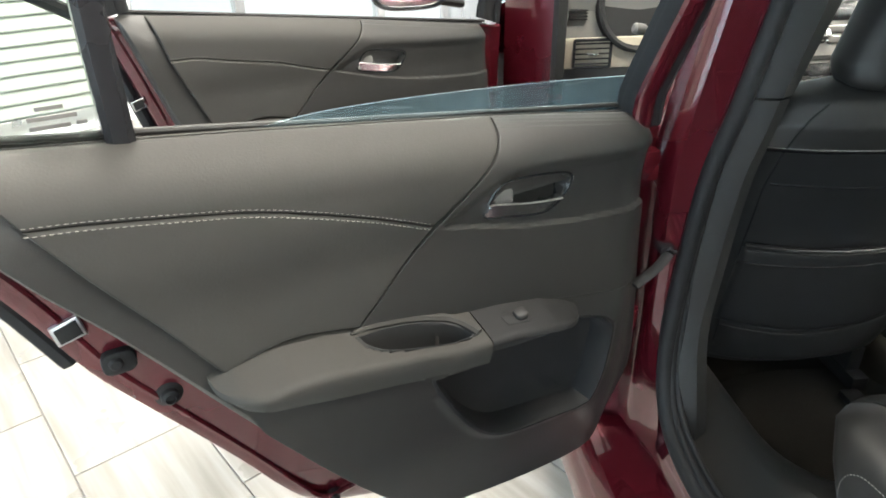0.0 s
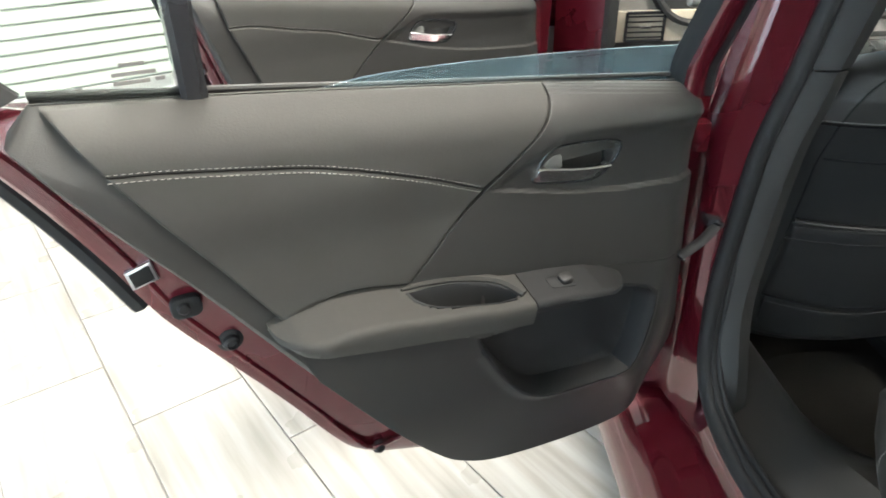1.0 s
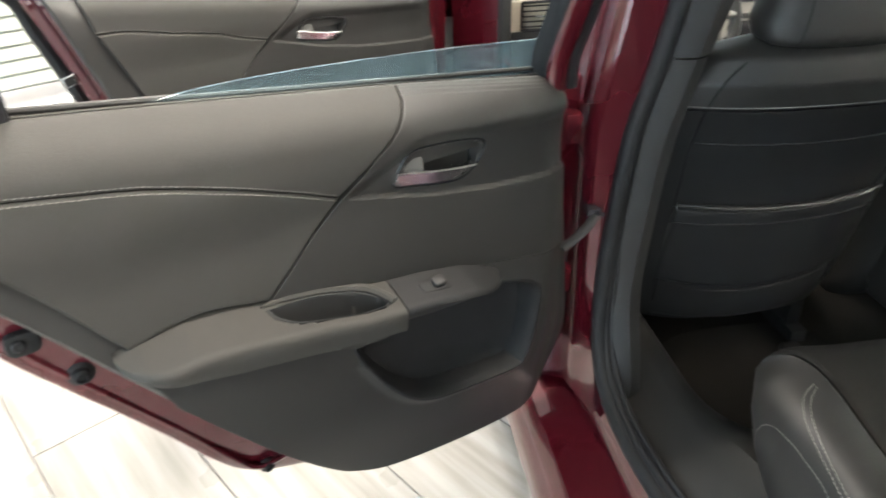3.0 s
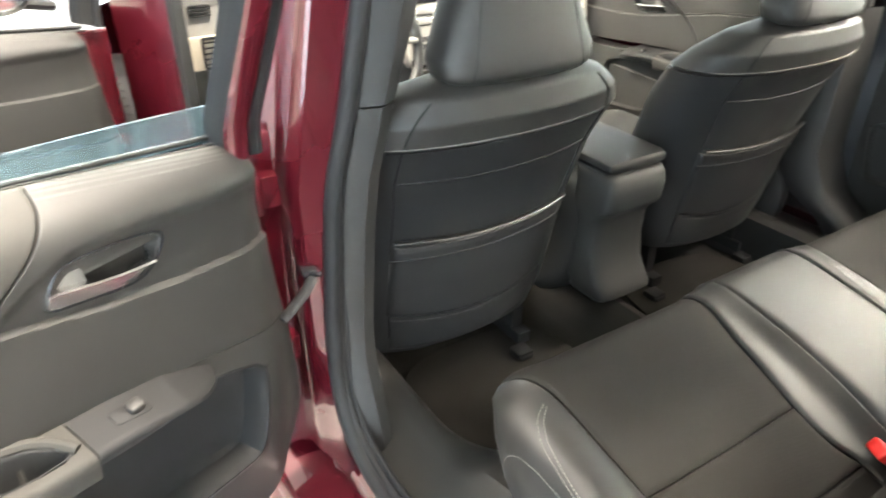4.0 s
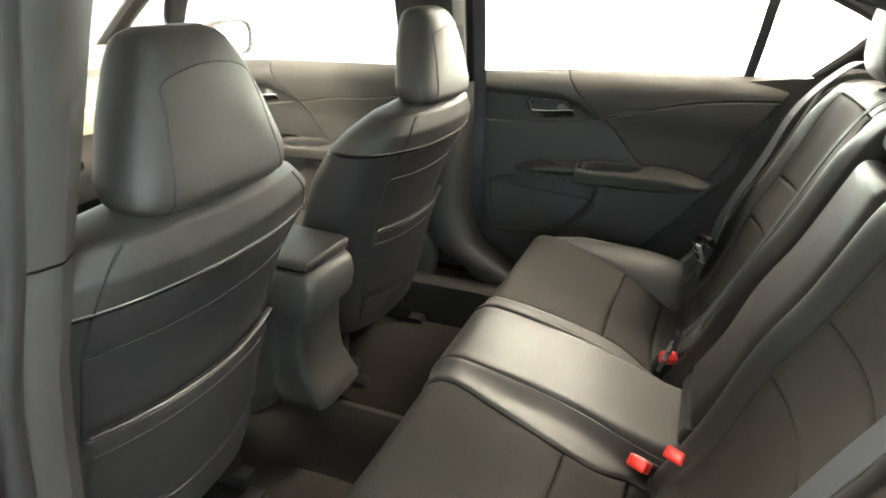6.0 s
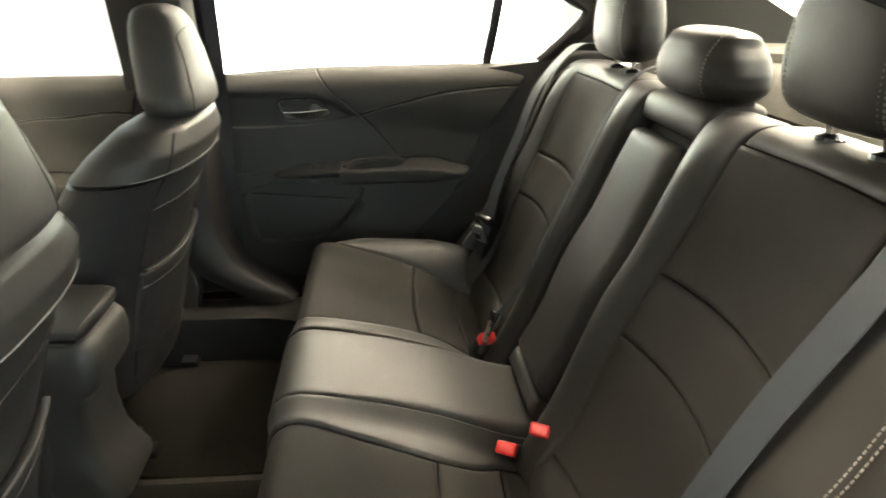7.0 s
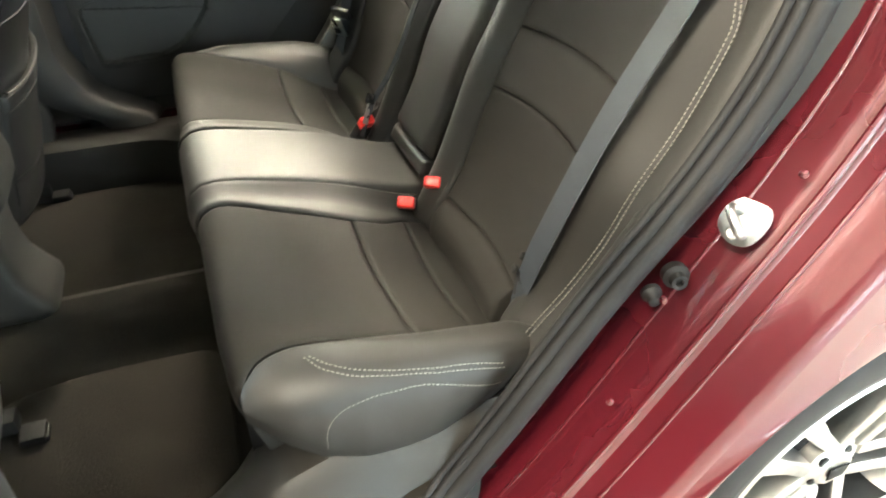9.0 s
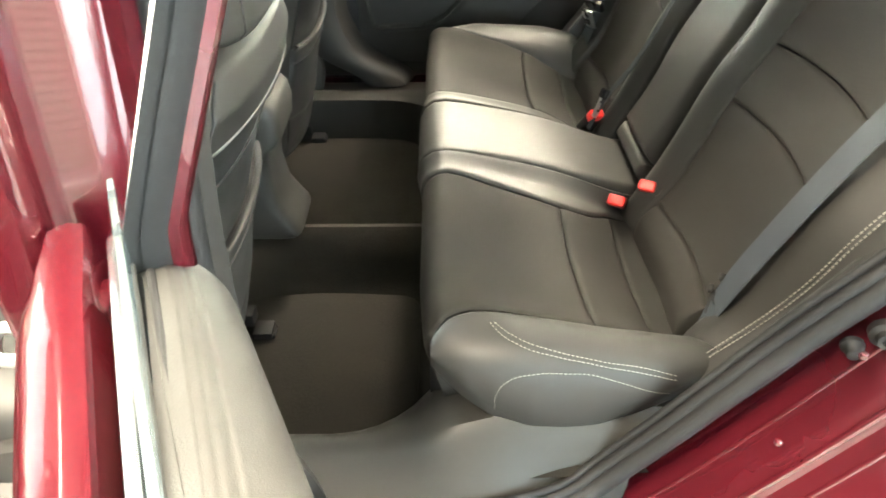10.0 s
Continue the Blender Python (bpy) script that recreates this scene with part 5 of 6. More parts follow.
def headrest(name, xc, y, z, half, high, deep, label, group, posts=0.045, lean=0.12, topper=0.80, foot=0.03):
    """A rounded headrest on two chrome posts; z is the cushion's lower edge."""
    hr = root(name, (xc, y, z - foot), label, "headrest", group)
    rings = []
    prof = [(0.0, 0.42, 0.35), (0.02, 0.66, 0.60), (0.06, 0.82, 0.80), (0.13, 0.93, 0.93), (0.24, 0.99, 0.99), (0.42, 1.0, 1.0), (0.62, 0.30 + 0.70 * topper**0.5, 0.97), (0.80, 0.5 * topper + 0.40, 0.86), (0.91, topper, 0.70), (0.97, topper * 0.82, 0.48), (1.0, topper * 0.55, 0.25)]
    for t in np.linspace(0, 1, 30):
        k = np.interp(t, [p[0] for p in prof], [p[1] for p in prof])
        d = np.interp(t, [p[0] for p in prof], [p[2] for p in prof])
        rings.append([(px, py, z + high * t) for px, py in rounded(xc, y + lean * high * t, half * k, deep / 2 * d, 40, 2.6)])
    cush = part("cushion", loft(rings), LEATHER, hr)
    seams = []
    for sx in (-0.62, 0.62):
        pts = []
        for t in np.linspace(0.05, 0.96, 40):
            k = np.interp(t, [p[0] for p in prof], [p[1] for p in prof])
            d = np.interp(t, [p[0] for p in prof], [p[2] for p in prof])
            xx = half * sx
            yy = deep / 2 * d * (max(0.0, 1 - (abs(sx) / k) ** 2.6)) ** (1 / 2.6) if abs(sx) < k else 0
            pts.append((xc + xx, y + lean * high * t + yy + 0.0005, z + high * t))
        seams.append(stitches([(px - 0.004, py, pz) for px, py, pz in pts], (0, 1, 0)))
        seams.append(stitches([(px + 0.004, py, pz) for px, py, pz in pts], (0, 1, 0)))
    tagged(part("stitching", joined(*seams), THREAD, cush, "light grey stitching"), kind="stuff")
    for sx in (-1, 1):
        post = part("post", tube([(xc + sx * posts, y, z + 0.03), (xc + sx * posts, y - 0.002, z - foot - 0.01)], 0.006, 12), CHROME, hr, "chrome headrest post")
        part("guide", turned((xc + sx * posts, y - 0.002, z - foot - 0.002), (0, -0.1, 1), ((0.018, 0.0), (0.017, 0.007), (0.009, 0.010), (0.007, 0.012)), 20), BLACK, post, "black plastic post guide")
    return hr


rear_hr = headrest("headrest", -0.340, -0.862, 1.068, 0.122, 0.170, 0.100, "black leather outer rear headrest with grey stitching", "rear headrests", lean=0.05, foot=0.022)
copy_thing(rear_hr, pose(0.350, -0.862, 1.046))
headrest("headrest", 0.0, -0.865, 1.052, 0.120, 0.100, 0.120, "low black leather centre headrest of the rear bench", "rear headrests", lean=0.05, topper=0.75, foot=0.008)


# ---- front seats ----
def front_seat(xc, label):
    seat = root("front_seat", (xc, 0.35, 0.27), label, "car seat", "front seats")
    zs = [0.40, 0.46, 0.68, 0.80, 0.87, 0.91, 0.945, 0.968]
    yr = [0.115, 0.100, 0.060, 0.020, -0.018, -0.030, -0.024, 0.002]
    hw = [0.215, 0.242, 0.262, 0.275, 0.282, 0.252, 0.196, 0.120]
    dp = [0.18, 0.20, 0.20, 0.195, 0.185, 0.165, 0.125, 0.06]

    def rings(z0, z1, n, grow=0.0):
        out = []
        for z in np.linspace(z0, z1, n):
            y, a, d = (float(np.interp(z, zs, q)) for q in (yr, hw, dp))
            ring = []
            for px, py in rounded(0, 0, a + grow, d / 2 + grow, 44, 3.2):
                # the back bows: its middle stands further to the rear than its flanks
                ring.append((xc + px, y + d / 2 + py + 0.030 * (px / 0.25) ** 2 * (1 if py < 0 else 0.6), z))
            out.append(ring)
        return out

    part("back_shell", loft(rings(0.40, 0.868, 26)), SEATBACK, seat, "black vinyl seat back")
    cap = rings(0.872, 0.968, 22, 0.003)
    cap[0] = rings(0.872, 0.872, 1, -0.004)[0]
    part("back_cap", loft(cap), LEATHER, seat, "black leather upper seat back")

    def face(x, z, h):
        """The seat back's rear surface."""
        y, a, d = (np.interp(z, zs, q) for q in (yr, hw, dp))
        k = np.clip(np.abs(x) / a, 0, 0.97)
        return xc + x, y + 0.030 * (x / 0.25) ** 2 + d / 2 * (1 - (1 - k**3.2) ** (1 / 3.2)) - h, z + 0 * x

    line = xyz(face, [(x, 0.8755) for x in np.linspace(-0.262, 0.262, 50)], 0.0035)
    tagged(part("stitching", stitches(line, (0, -1, 0), 0.0042, 0.0018, 0.0016, 0.0010), THREAD, seat, "light grey stitching"), kind="stuff")
    for sx in (-1, 1):
        part("side_seam", tube(xyz(face, crv([(sx * 0.175, 0.45), (sx * 0.185, 0.68), (sx * 0.195, 0.80), (sx * 0.200, 0.868)], 24), 0.0006), 0.0018, 6), DARK, seat)
        part("cap_seam", tube(xyz(face, crv([(sx * 0.200, 0.876), (sx * 0.188, 0.912), (sx * 0.160, 0.942)], 14), 0.0035), 0.0016, 6), DARK, seat)
    # map pocket: a slack panel with a raised hem
    pocket_h = lambda x, z: 0.004 + 0.008 * np.exp(-(((z - 0.655) / 0.05) ** 2))  # noqa: E731
    part("map_pocket", pad([(-0.185, 0.505), (0.0, 0.480), (0.185, 0.505)], [(-0.185, 0.676), (0.0, 0.668), (0.185, 0.676)], face, pocket_h, 40, 20, 0.010, 0.006, 0.012), SEATBACK, seat, "black seat-back map pocket")
    part("pocket_hem", tube(xyz(face, crv([(-0.186, 0.684), (0.0, 0.675), (0.186, 0.684)], 30), 0.012), 0.0055, 8, flat=0.6), SEATBACK, seat, "rounded pocket hem")
    for zz in (0.640, 0.800):
        part("seam", tube(xyz(face, crv([(-0.19, zz + 0.006), (0.0, zz), (0.19, zz + 0.006)], 30), 0.011 if zz < 0.7 else 0.001), 0.0018, 6), DARK, seat)
    part("lower_flap", pad([(-0.175, 0.405), (0.0, 0.395), (0.175, 0.405)], [(-0.185, 0.500), (0.0, 0.476), (0.185, 0.500)], face, lambda x, z: 0.001 + 0 * x, 30, 10, 0.010, 0.006, 0.012), SEATBACK, seat)
    cushion = []
    for y, a, z0, z1 in ((0.16, 0.20, 0.40, 0.50), (0.20, 0.235, 0.38, 0.535), (0.35, 0.245, 0.37, 0.545), (0.55, 0.245, 0.38, 0.565), (0.66, 0.235, 0.40, 0.570), (0.70, 0.215, 0.43, 0.55)):
        cushion.append([(xc + px, y, (z0 + z1) / 2 + pz) for px, pz in rounded(0, 0, a, (z1 - z0) / 2, 32, 3.0)])
    part("cushion", loft(cushion), LEATHER, seat, "black leather seat cushion")
    for sx in (-1, 1):
        rail = part("rail", rbox((xc + sx * 0.175, 0.44, 0.300), (0.035, 0.60, 0.030), 0.004), DARK, seat, "dark steel seat rail")
        part("rail_end", joined(rbox((xc - 0.026 + sx * 0.177, 0.120, 0.284), (0.042, 0.040, 0.018), 0.007), rbox((xc - 0.026 + sx * 0.177, 0.101, 0.280), (0.034, 0.008, 0.010), 0.003)), DARK, rail, "plastic rail end cover")
        part("leg", rbox((xc + sx * 0.175, 0.22, 0.355), (0.03, 0.10, 0.09), 0.004), DARK, seat)
    # headrest
    z, high, half, y0 = 0.955, 0.198, 0.144, 0.016
    prof = [(0.0, 0.55, 0.45), (0.03, 0.86, 0.8), (0.08, 0.97, 0.97), (0.2, 1.0, 1.0), (0.55, 0.80, 0.98), (0.8, 0.62, 0.9), (0.92, 0.53, 0.74), (0.98, 0.45, 0.5), (1.0, 0.35, 0.25)]
    rr = []
    for t in np.linspace(0, 1, 30):
        k, d = (float(np.interp(t, [p[0] for p in prof], [p[c] for p in prof])) for c in (1, 2))
        rr.append([(px, py, z + high * t) for px, py in rounded(xc, y0 + 0.16 * high * t, half * k, 0.056 * d, 40, 3.0)])
    hr = part("headrest", loft(rr), LEATHER, seat, "black leather headrest")
    arc = []
    for a in np.linspace(0, 1, 60):
        if a < 0.35:
            q = (-0.105 + 0.075 * a, 0.02 + a / 0.35 * 0.66)
        elif a < 0.65:
            b2 = (a - 0.35) / 0.30
            q = (-0.079 * math.cos(b2 * math.pi), 0.68 + 0.13 * math.sin(b2 * math.pi))
        else:
            q = (0.105 - 0.075 * (1 - a), 0.02 + (1 - a) / 0.35 * 0.66)
        arc.append(q)
    pts = []
    for x, t in arc:
        k, d = (float(np.interp(t, [p[0] for p in prof], [p[c] for p in prof])) for c in (1, 2))
        f = min(0.97, abs(x) / (half * k))
        pts.append((xc + x, y0 + 0.16 * high * t - 0.056 * d * (1 - f**3) ** (1 / 3) - 0.0002, z + high * t))
    part("seam", tube(pts, 0.0009, 6), DARK, hr)
    for sx in (-1, 1):
        part("post", tube([(xc + sx * 0.05, 0.022, 0.99), (xc + sx * 0.05, 0.026, 0.93)], 0.007, 10), BLACK, seat)
    return seat


driver = front_seat(-0.388, "black leather front seat with a map pocket, behind the steering wheel")
passenger = copy_thing(driver, pose(0.400, 0.352, 0.27))
tagged(passenger, "black leather front passenger seat with a map pocket")
ORIGIN[passenger.name] = Vector((0.400, 0.352, 0.27))
for seat_of, xc, sx in ((driver, -0.388, -1), (passenger, 0.400, 1)):
    part("recliner_cover", prism(crv([(0.06, 0.36), (0.045, 0.46), (0.09, 0.53), (0.20, 0.50), (0.34, 0.46), (0.40, 0.40), (0.30, 0.35), (0.15, 0.345), (0.06, 0.36)], 30).tolist()[:-1], lambda u, v, w, xc=xc, sx=sx: (xc + sx * (0.232 + w), 0.055 + u, v), 0.0, 0.035, 0.010), PLASTIC, seat_of, "dark plastic recliner cover")


# ---- console ----
console = root("centre_console", (0, 0.4, 0.27), "black centre console with a padded lid between the front seats", "console")
CX, CY = 0.020, 0.098
rings = []
for y, a, z0, z1 in ((CY + 0.060, 0.076, 0.46, 0.640), (CY + 0.066, 0.084, 0.42, 0.652), (CY + 0.09, 0.090, 0.36, 0.656), (0.27, 0.094, 0.28, 0.660), (0.60, 0.10, 0.28, 0.62), (0.95, 0.11, 0.28, 0.62)):
    rings.append([(CX + px, y, (z0 + z1) / 2 + pz) for px, pz in rounded(0, 0, a, (z1 - z0) / 2, 28, 5.0)])
part("body", loft(rings), PLASTIC, console, "dark plastic console body")
lid = []
for y, dz, k in ((CY - 0.012, -0.004, 0.84), (CY - 0.008, 0.002, 0.95), (CY + 0.010, 0.006, 1.0), (0.24, 0.010, 1.0), (0.38, 0.008, 1.0), (0.40, 0.0, 0.85)):
    lid.append([(CX + px, y, 0.696 + dz / 2 + pz) for px, pz in rounded(0, 0, 0.086 * k, 0.010 + dz / 2, 28, 4.0)])
part("lid", loft(lid), LEATHER, console, "padded leather console lid")
part("lid_seam", rbox((CX, CY + 0.10, 0.684), (0.166, 0.20, 0.004), 0.001), DARK, console)
rear = []
for z, y, a in ((0.371, 0.088, 0.066), (0.374, 0.070, 0.078), (0.381, 0.062, 0.083), (0.392, 0.064, 0.084), (0.415, 0.080, 0.083), (0.445, 0.098, 0.082), (0.50, 0.108, 0.083), (0.560, 0.106, 0.084), (0.582, 0.094, 0.086), (0.592, 0.080, 0.088), (0.604, 0.074, 0.089), (0.640, 0.070, 0.089), (0.664, 0.074, 0.087), (0.676, 0.082, 0.083), (0.682, 0.092, 0.076)):
    rear.append([(CX + px, py, z) for px, py in rounded(0, y + 0.06, a, 0.06, 36, 6.0)])
part("rear_face", loft(rear), PLASTIC, console, "rounded rear console panel with a flared foot lip")
part("gear_lever", joined(tube([(0.0, 0.62, 0.62), (0.0, 0.60, 0.72)], 0.012, 10), turned((0.0, 0.60, 0.72), (0, -0.2, 1), ((0.014, 0), (0.024, 0.02), (0.026, 0.05), (0.012, 0.068)), 20)), BLACK, console, "gear lever with a dark knob")

# floor mats
for sg in (-1, 1):
    mat_out = crv([(sg * 0.562, 0.10), (sg * 0.564, 0.0), (sg * 0.558, -0.085), (sg * 0.538, -0.150), (sg * 0.492, -0.178), (sg * 0.40, -0.186), (sg * 0.22, -0.188), (sg * 0.145, -0.180), (sg * 0.125, -0.12), (sg * 0.125, 0.10), (sg * 0.20, 0.22), (sg * 0.45, 0.22), (sg * 0.562, 0.10)], 80).tolist()[:-1]
    m = thing("floor_mat", prism(mat_out, lambda u, v, w: (u, v, w), 0.264, 0.276, 0.004), MAT, "dark pile floor mat in the rear footwell", "floor mat", "floor mats")

# ---- belts and buckles ----
def ribbon(pts, wide, normal_hint, thick=0.0016, n=40, name="belt"):
    """A flat strap along pts; normal_hint rows give the way its face looks."""
    p = crv(pts, n)
    nn = crv(normal_hint, n)
    rings = []
    for i in range(n):
        d = p[min(i + 1, n - 1)] - p[max(i - 1, 0)]
        d /= np.linalg.norm(d)
        side = np.cross(d, nn[i])
        side /= np.linalg.norm(side)
        up = np.cross(side, d)
        h, w = thick / 2, wide / 2
        rings.append([tuple(p[i] + side * a + up * b) for a, b in ((-w, 0), (-w * 0.97, h), (w * 0.97, h), (w, 0), (w * 0.97, -h), (-w * 0.97, -h))])
    return loft(rings)


def back_pt(x, s, h):
    return tuple(float(c) for c in BACK(np.array(x), np.array(s), h))


left_belt = root("seat_belt", (-0.50, -0.63, 0.55), "grey webbing seat belt hanging beside the outer rear seat", "seat belt", "seat belts")
front_n = [(0.1, 1, 0.5), (0.1, 1, 0.4), (0.1, 1, 0.4), (0.1, 1, 0.5), (0.1, 0.9, 0.7), (0.0, 0.6, 1), (-0.1, 0.25, 1)]
part("webbing", ribbon([(-0.497, -0.612, 0.585), back_pt(-0.512, 0.21, 0.036), back_pt(-0.522, 0.38, 0.038), back_pt(-0.540, 0.52, 0.040), back_pt(-0.556, 0.59, 0.040), (-0.574, -0.800, 1.050), (-0.588, -0.848, 1.064), (-0.600, -0.905, 1.052)], 0.047, front_n), WEB, left_belt, "grey belt webbing")
part("belt_guide", joined(rbox((-0.575, -0.900, 1.062), (0.075, 0.020, 0.012), 0.004, Euler((0, 0, -0.3)).to_matrix()), rbox((-0.612, -0.885, 1.058), (0.012, 0.036, 0.014), 0.004, Euler((0, 0, -0.3)).to_matrix())), BLACK, left_belt, "black belt guide")
part("anchor", joined(rbox((-0.493, -0.618, 0.580), (0.034, 0.012, 0.040), 0.004, Euler((0.35, 0.3, 0.2)).to_matrix()), disc((-0.478, -0.610, 0.600), (0.1, 1, 0.4), 0.007, 0.006, 14)), DARK, left_belt, "dark belt anchor")
part("anchor_bolt", disc((-0.470, -0.628, 0.612), (0.1, 1, 0.4), 0.006, 0.009, 12), DARK, left_belt)
part("tongue_strap", ribbon([(-0.497, -0.612, 0.585), (-0.505, -0.60, 0.545), (-0.510, -0.585, 0.505)], 0.040, [(0.1, 1, 0.4)] * 3), WEB, left_belt)

right_belt = root("seat_belt", (0.55, -0.63, 0.55), "dark webbing seat belt with a hanging steel tongue", "seat belt", "seat belts")
part("webbing", ribbon([(0.540, -0.600, 0.530), (0.500, -0.622, 0.65), back_pt(0.530, 0.30, 0.040), back_pt(0.580, 0.42, 0.038), back_pt(0.600, 0.55, 0.036), (0.622, -0.835, 1.07), (0.660, -0.90, 1.075)], 0.047, [(-0.3, 1, 0.3)] * 5 + [(-0.1, 0.9, 0.8), (0, 0.25, 1)]), WEB, right_belt, "grey belt webbing")
tongue_m = Euler((radians(-25), 0, radians(30))).to_matrix()
part("tongue_grip", rbox((0.486, -0.614, 0.684), (0.058, 0.014, 0.026), 0.005, tongue_m), BLACK, right_belt, "black tongue grip")
tongue = part("tongue", rbox((0.479, -0.604, 0.652), (0.034, 0.005, 0.050), 0.0015, tongue_m), STEEL, right_belt, "steel belt tongue")
part("slot", rbox((0.479, -0.6010, 0.644), (0.016, 0.0035, 0.014), 0.001, tongue_m), DARK, tongue)

centre_belt = root("seat_belt", (0.12, -0.6, 0.5), "dark webbing centre seat belt beside the folded armrest", "seat belt", "seat belts")
part("webbing", ribbon([(0.150, -0.560, 0.520), (0.138, -0.585, 0.60), back_pt(0.124, 0.24, 0.036), back_pt(0.118, 0.42, 0.040), back_pt(0.116, 0.56, 0.040), back_pt(0.125, 0.63, 0.034), (0.17, -0.88, 1.085)], 0.013, [(-0.5, 1, 0.3)] * 4 + [(-0.4, 1, 0.5), (-0.2, 0.9, 0.8), (0, 0.3, 1)]), WEB, centre_belt, "grey belt webbing")
part("tongue", rbox((0.146, -0.574, 0.572), (0.014, 0.006, 0.045), 0.002, Euler((0.4, 0.1, 0.3)).to_matrix()), STEEL, centre_belt, "steel tongue")
part("tongue_grip", rbox((0.144, -0.582, 0.606), (0.024, 0.010, 0.022), 0.004, Euler((0.4, 0.1, 0.3)).to_matrix()), BLACK, centre_belt, "black tongue grip")


def buckle(at, yaw, tilt, tall=0.075):
    m = (Euler((0, 0, radians(yaw))).to_matrix() @ Euler((radians(tilt), 0, 0)).to_matrix())
    b = root("belt_buckle", at, "black seat belt buckle with a red release button", "buckle", "belt buckles")
    up = m @ Vector((0, 0, 1))
    part("housing", rbox(Vector(at) + up * (tall / 2 - 0.012), (0.034, 0.021, tall), 0.006, m, 3), DARK, b, "black plastic housing")
    part("button", rbox(Vector(at) + up * (tall - 0.006), (0.031, 0.020, 0.032), 0.005, m, 3), BUTTON, b, "red release button")
    return b


buckle((-0.108, -0.582, 0.489), 62, -52)
buckle((-0.116, -0.632, 0.522), 60, -50)
buckle((0.205, -0.562, 0.492), 105, -40)

# ---- striker, bump stop and wheel by the rear arch ----
striker = root("door_striker", (-0.735, -0.715, 0.808), "zinc-plated door striker on the red door jamb", "striker")
SN, SU = Vector((-0.38, 0.80, 0.47)).normalized(), Vector((-0.92, -0.33, -0.18)).normalized()
SV = SN.cross(SU)
plate_at = lambda u, v, w: tuple(Vector((-0.716, -0.735, 0.800)) + SU * (0.70 * u) + SV * (0.70 * v) + SN * (w - 0.004))  # noqa: E731
part("plate", prism(crv([(-0.022, 0.030), (0.018, 0.036), (0.032, 0.014), (0.026, -0.024), (-0.002, -0.036), (-0.030, -0.022), (-0.034, 0.010), (-0.022, 0.030)], 28).tolist()[:-1], plate_at, 0.006, 0.012, 0.002), STEEL, striker, "steel striker plate")
part("loop", tube([plate_at(-0.012, 0.012, 0.01), plate_at(-0.020, 0.010, 0.034), plate_at(-0.002, -0.004, 0.040), plate_at(0.012, -0.014, 0.034), plate_at(0.010, -0.014, 0.01)], 0.0048, 10, 24), STEEL, striker, "steel striker loop")
for qu, qv in ((0.012, 0.020), (-0.004, -0.022)):
    part("screw", disc(plate_at(qu, qv, 0.011), SN, 0.007, 0.004, 16), STEEL, striker)
stop = root("bump_stop", (-0.69, -0.69, 0.712), "dark rubber bump stop screwed to the red jamb", "bump stop")
part("stop", turned((-0.682, -0.692, 0.722), (-1, 0.35, 0.1), ((0.015, 0.0), (0.015, 0.010), (0.010, 0.014), (0.009, 0.022), (0.005, 0.022), (0.004, 0.016)), 20), RUBBER, stop)
part("bolt", turned((-0.676, -0.672, 0.696), (-1, 0.35, -0.1), ((0.012, 0.0), (0.012, 0.006), (0.008, 0.010), (0.007, 0.018), (0.004, 0.020)), 16), RUBBER, stop, "dark bolt")
for cy, cz, cx in ((-0.77, 0.86, -0.735), (-0.60, 0.60, -0.733), (-0.66, 0.715, -0.712)):
    tagged(thing("jamb_plug", disc((cx + 0.004, cy, cz), (-1, 0.3, 0), 0.005, 0.007, 12), RED, "small red-painted plug in the jamb", "plug", "jamb plugs"))

R = 0.334
wheel = part("wheel", turned((WHEEL[0], WHEEL[1], R), (-1, 0, 0), [(0.228, 0.046), (0.224, 0.050), (0.216, 0.046), (0.210, 0.020), (0.205, -0.10), (0.215, -0.17), (0.228, -0.17)], 72, closed=True), ALLOY, body, "machined alloy wheel")
tyre_prof = [(0.222, 0.035), (0.232, 0.048), (0.262, 0.056), (0.300, 0.054), (0.322, 0.040), (0.331, 0.020), (R, 0.0), (0.331, -0.15), (0.30, -0.19), (0.24, -0.185), (0.222, -0.17)]
part("tyre", turned((WHEEL[0], WHEEL[1], R), (-1, 0, 0), tyre_prof, 72, closed=True), RUBBER, wheel, "black rubber tyre")
letters = []
for a in np.linspace(radians(112), radians(150), 11):
    c, s = math.cos(a), math.sin(a)
    letters.append(tube([(WHEEL[0] - 0.0565, WHEEL[1] - rr * -c, R + rr * s) for rr in (0.268, 0.290)], 0.0030, 6))
part("sidewall_marks", joined(*letters), GREY, wheel, "raised grey sidewall marks")
ribs = []
for a in np.linspace(0, 2 * math.pi, 72, endpoint=False):
    c, s = math.cos(a), math.sin(a)
    ribs.append(tube([(WHEEL[0] - 0.038, WHEEL[1] + 0.322 * c, R + 0.322 * s), (WHEEL[0] - 0.010, WHEEL[1] + 0.334 * math.cos(a + 0.03), R + 0.334 * math.sin(a + 0.03))], 0.003, 5))
part("tread_blocks", joined(*ribs), RUBBER, wheel)
part("rim_back", turned((WHEEL[0], WHEEL[1], R), (-1, 0, 0), [(0.0005, -0.06), (0.206, -0.06), (0.206, -0.07), (0.0005, -0.07)], 48), DARK, wheel)
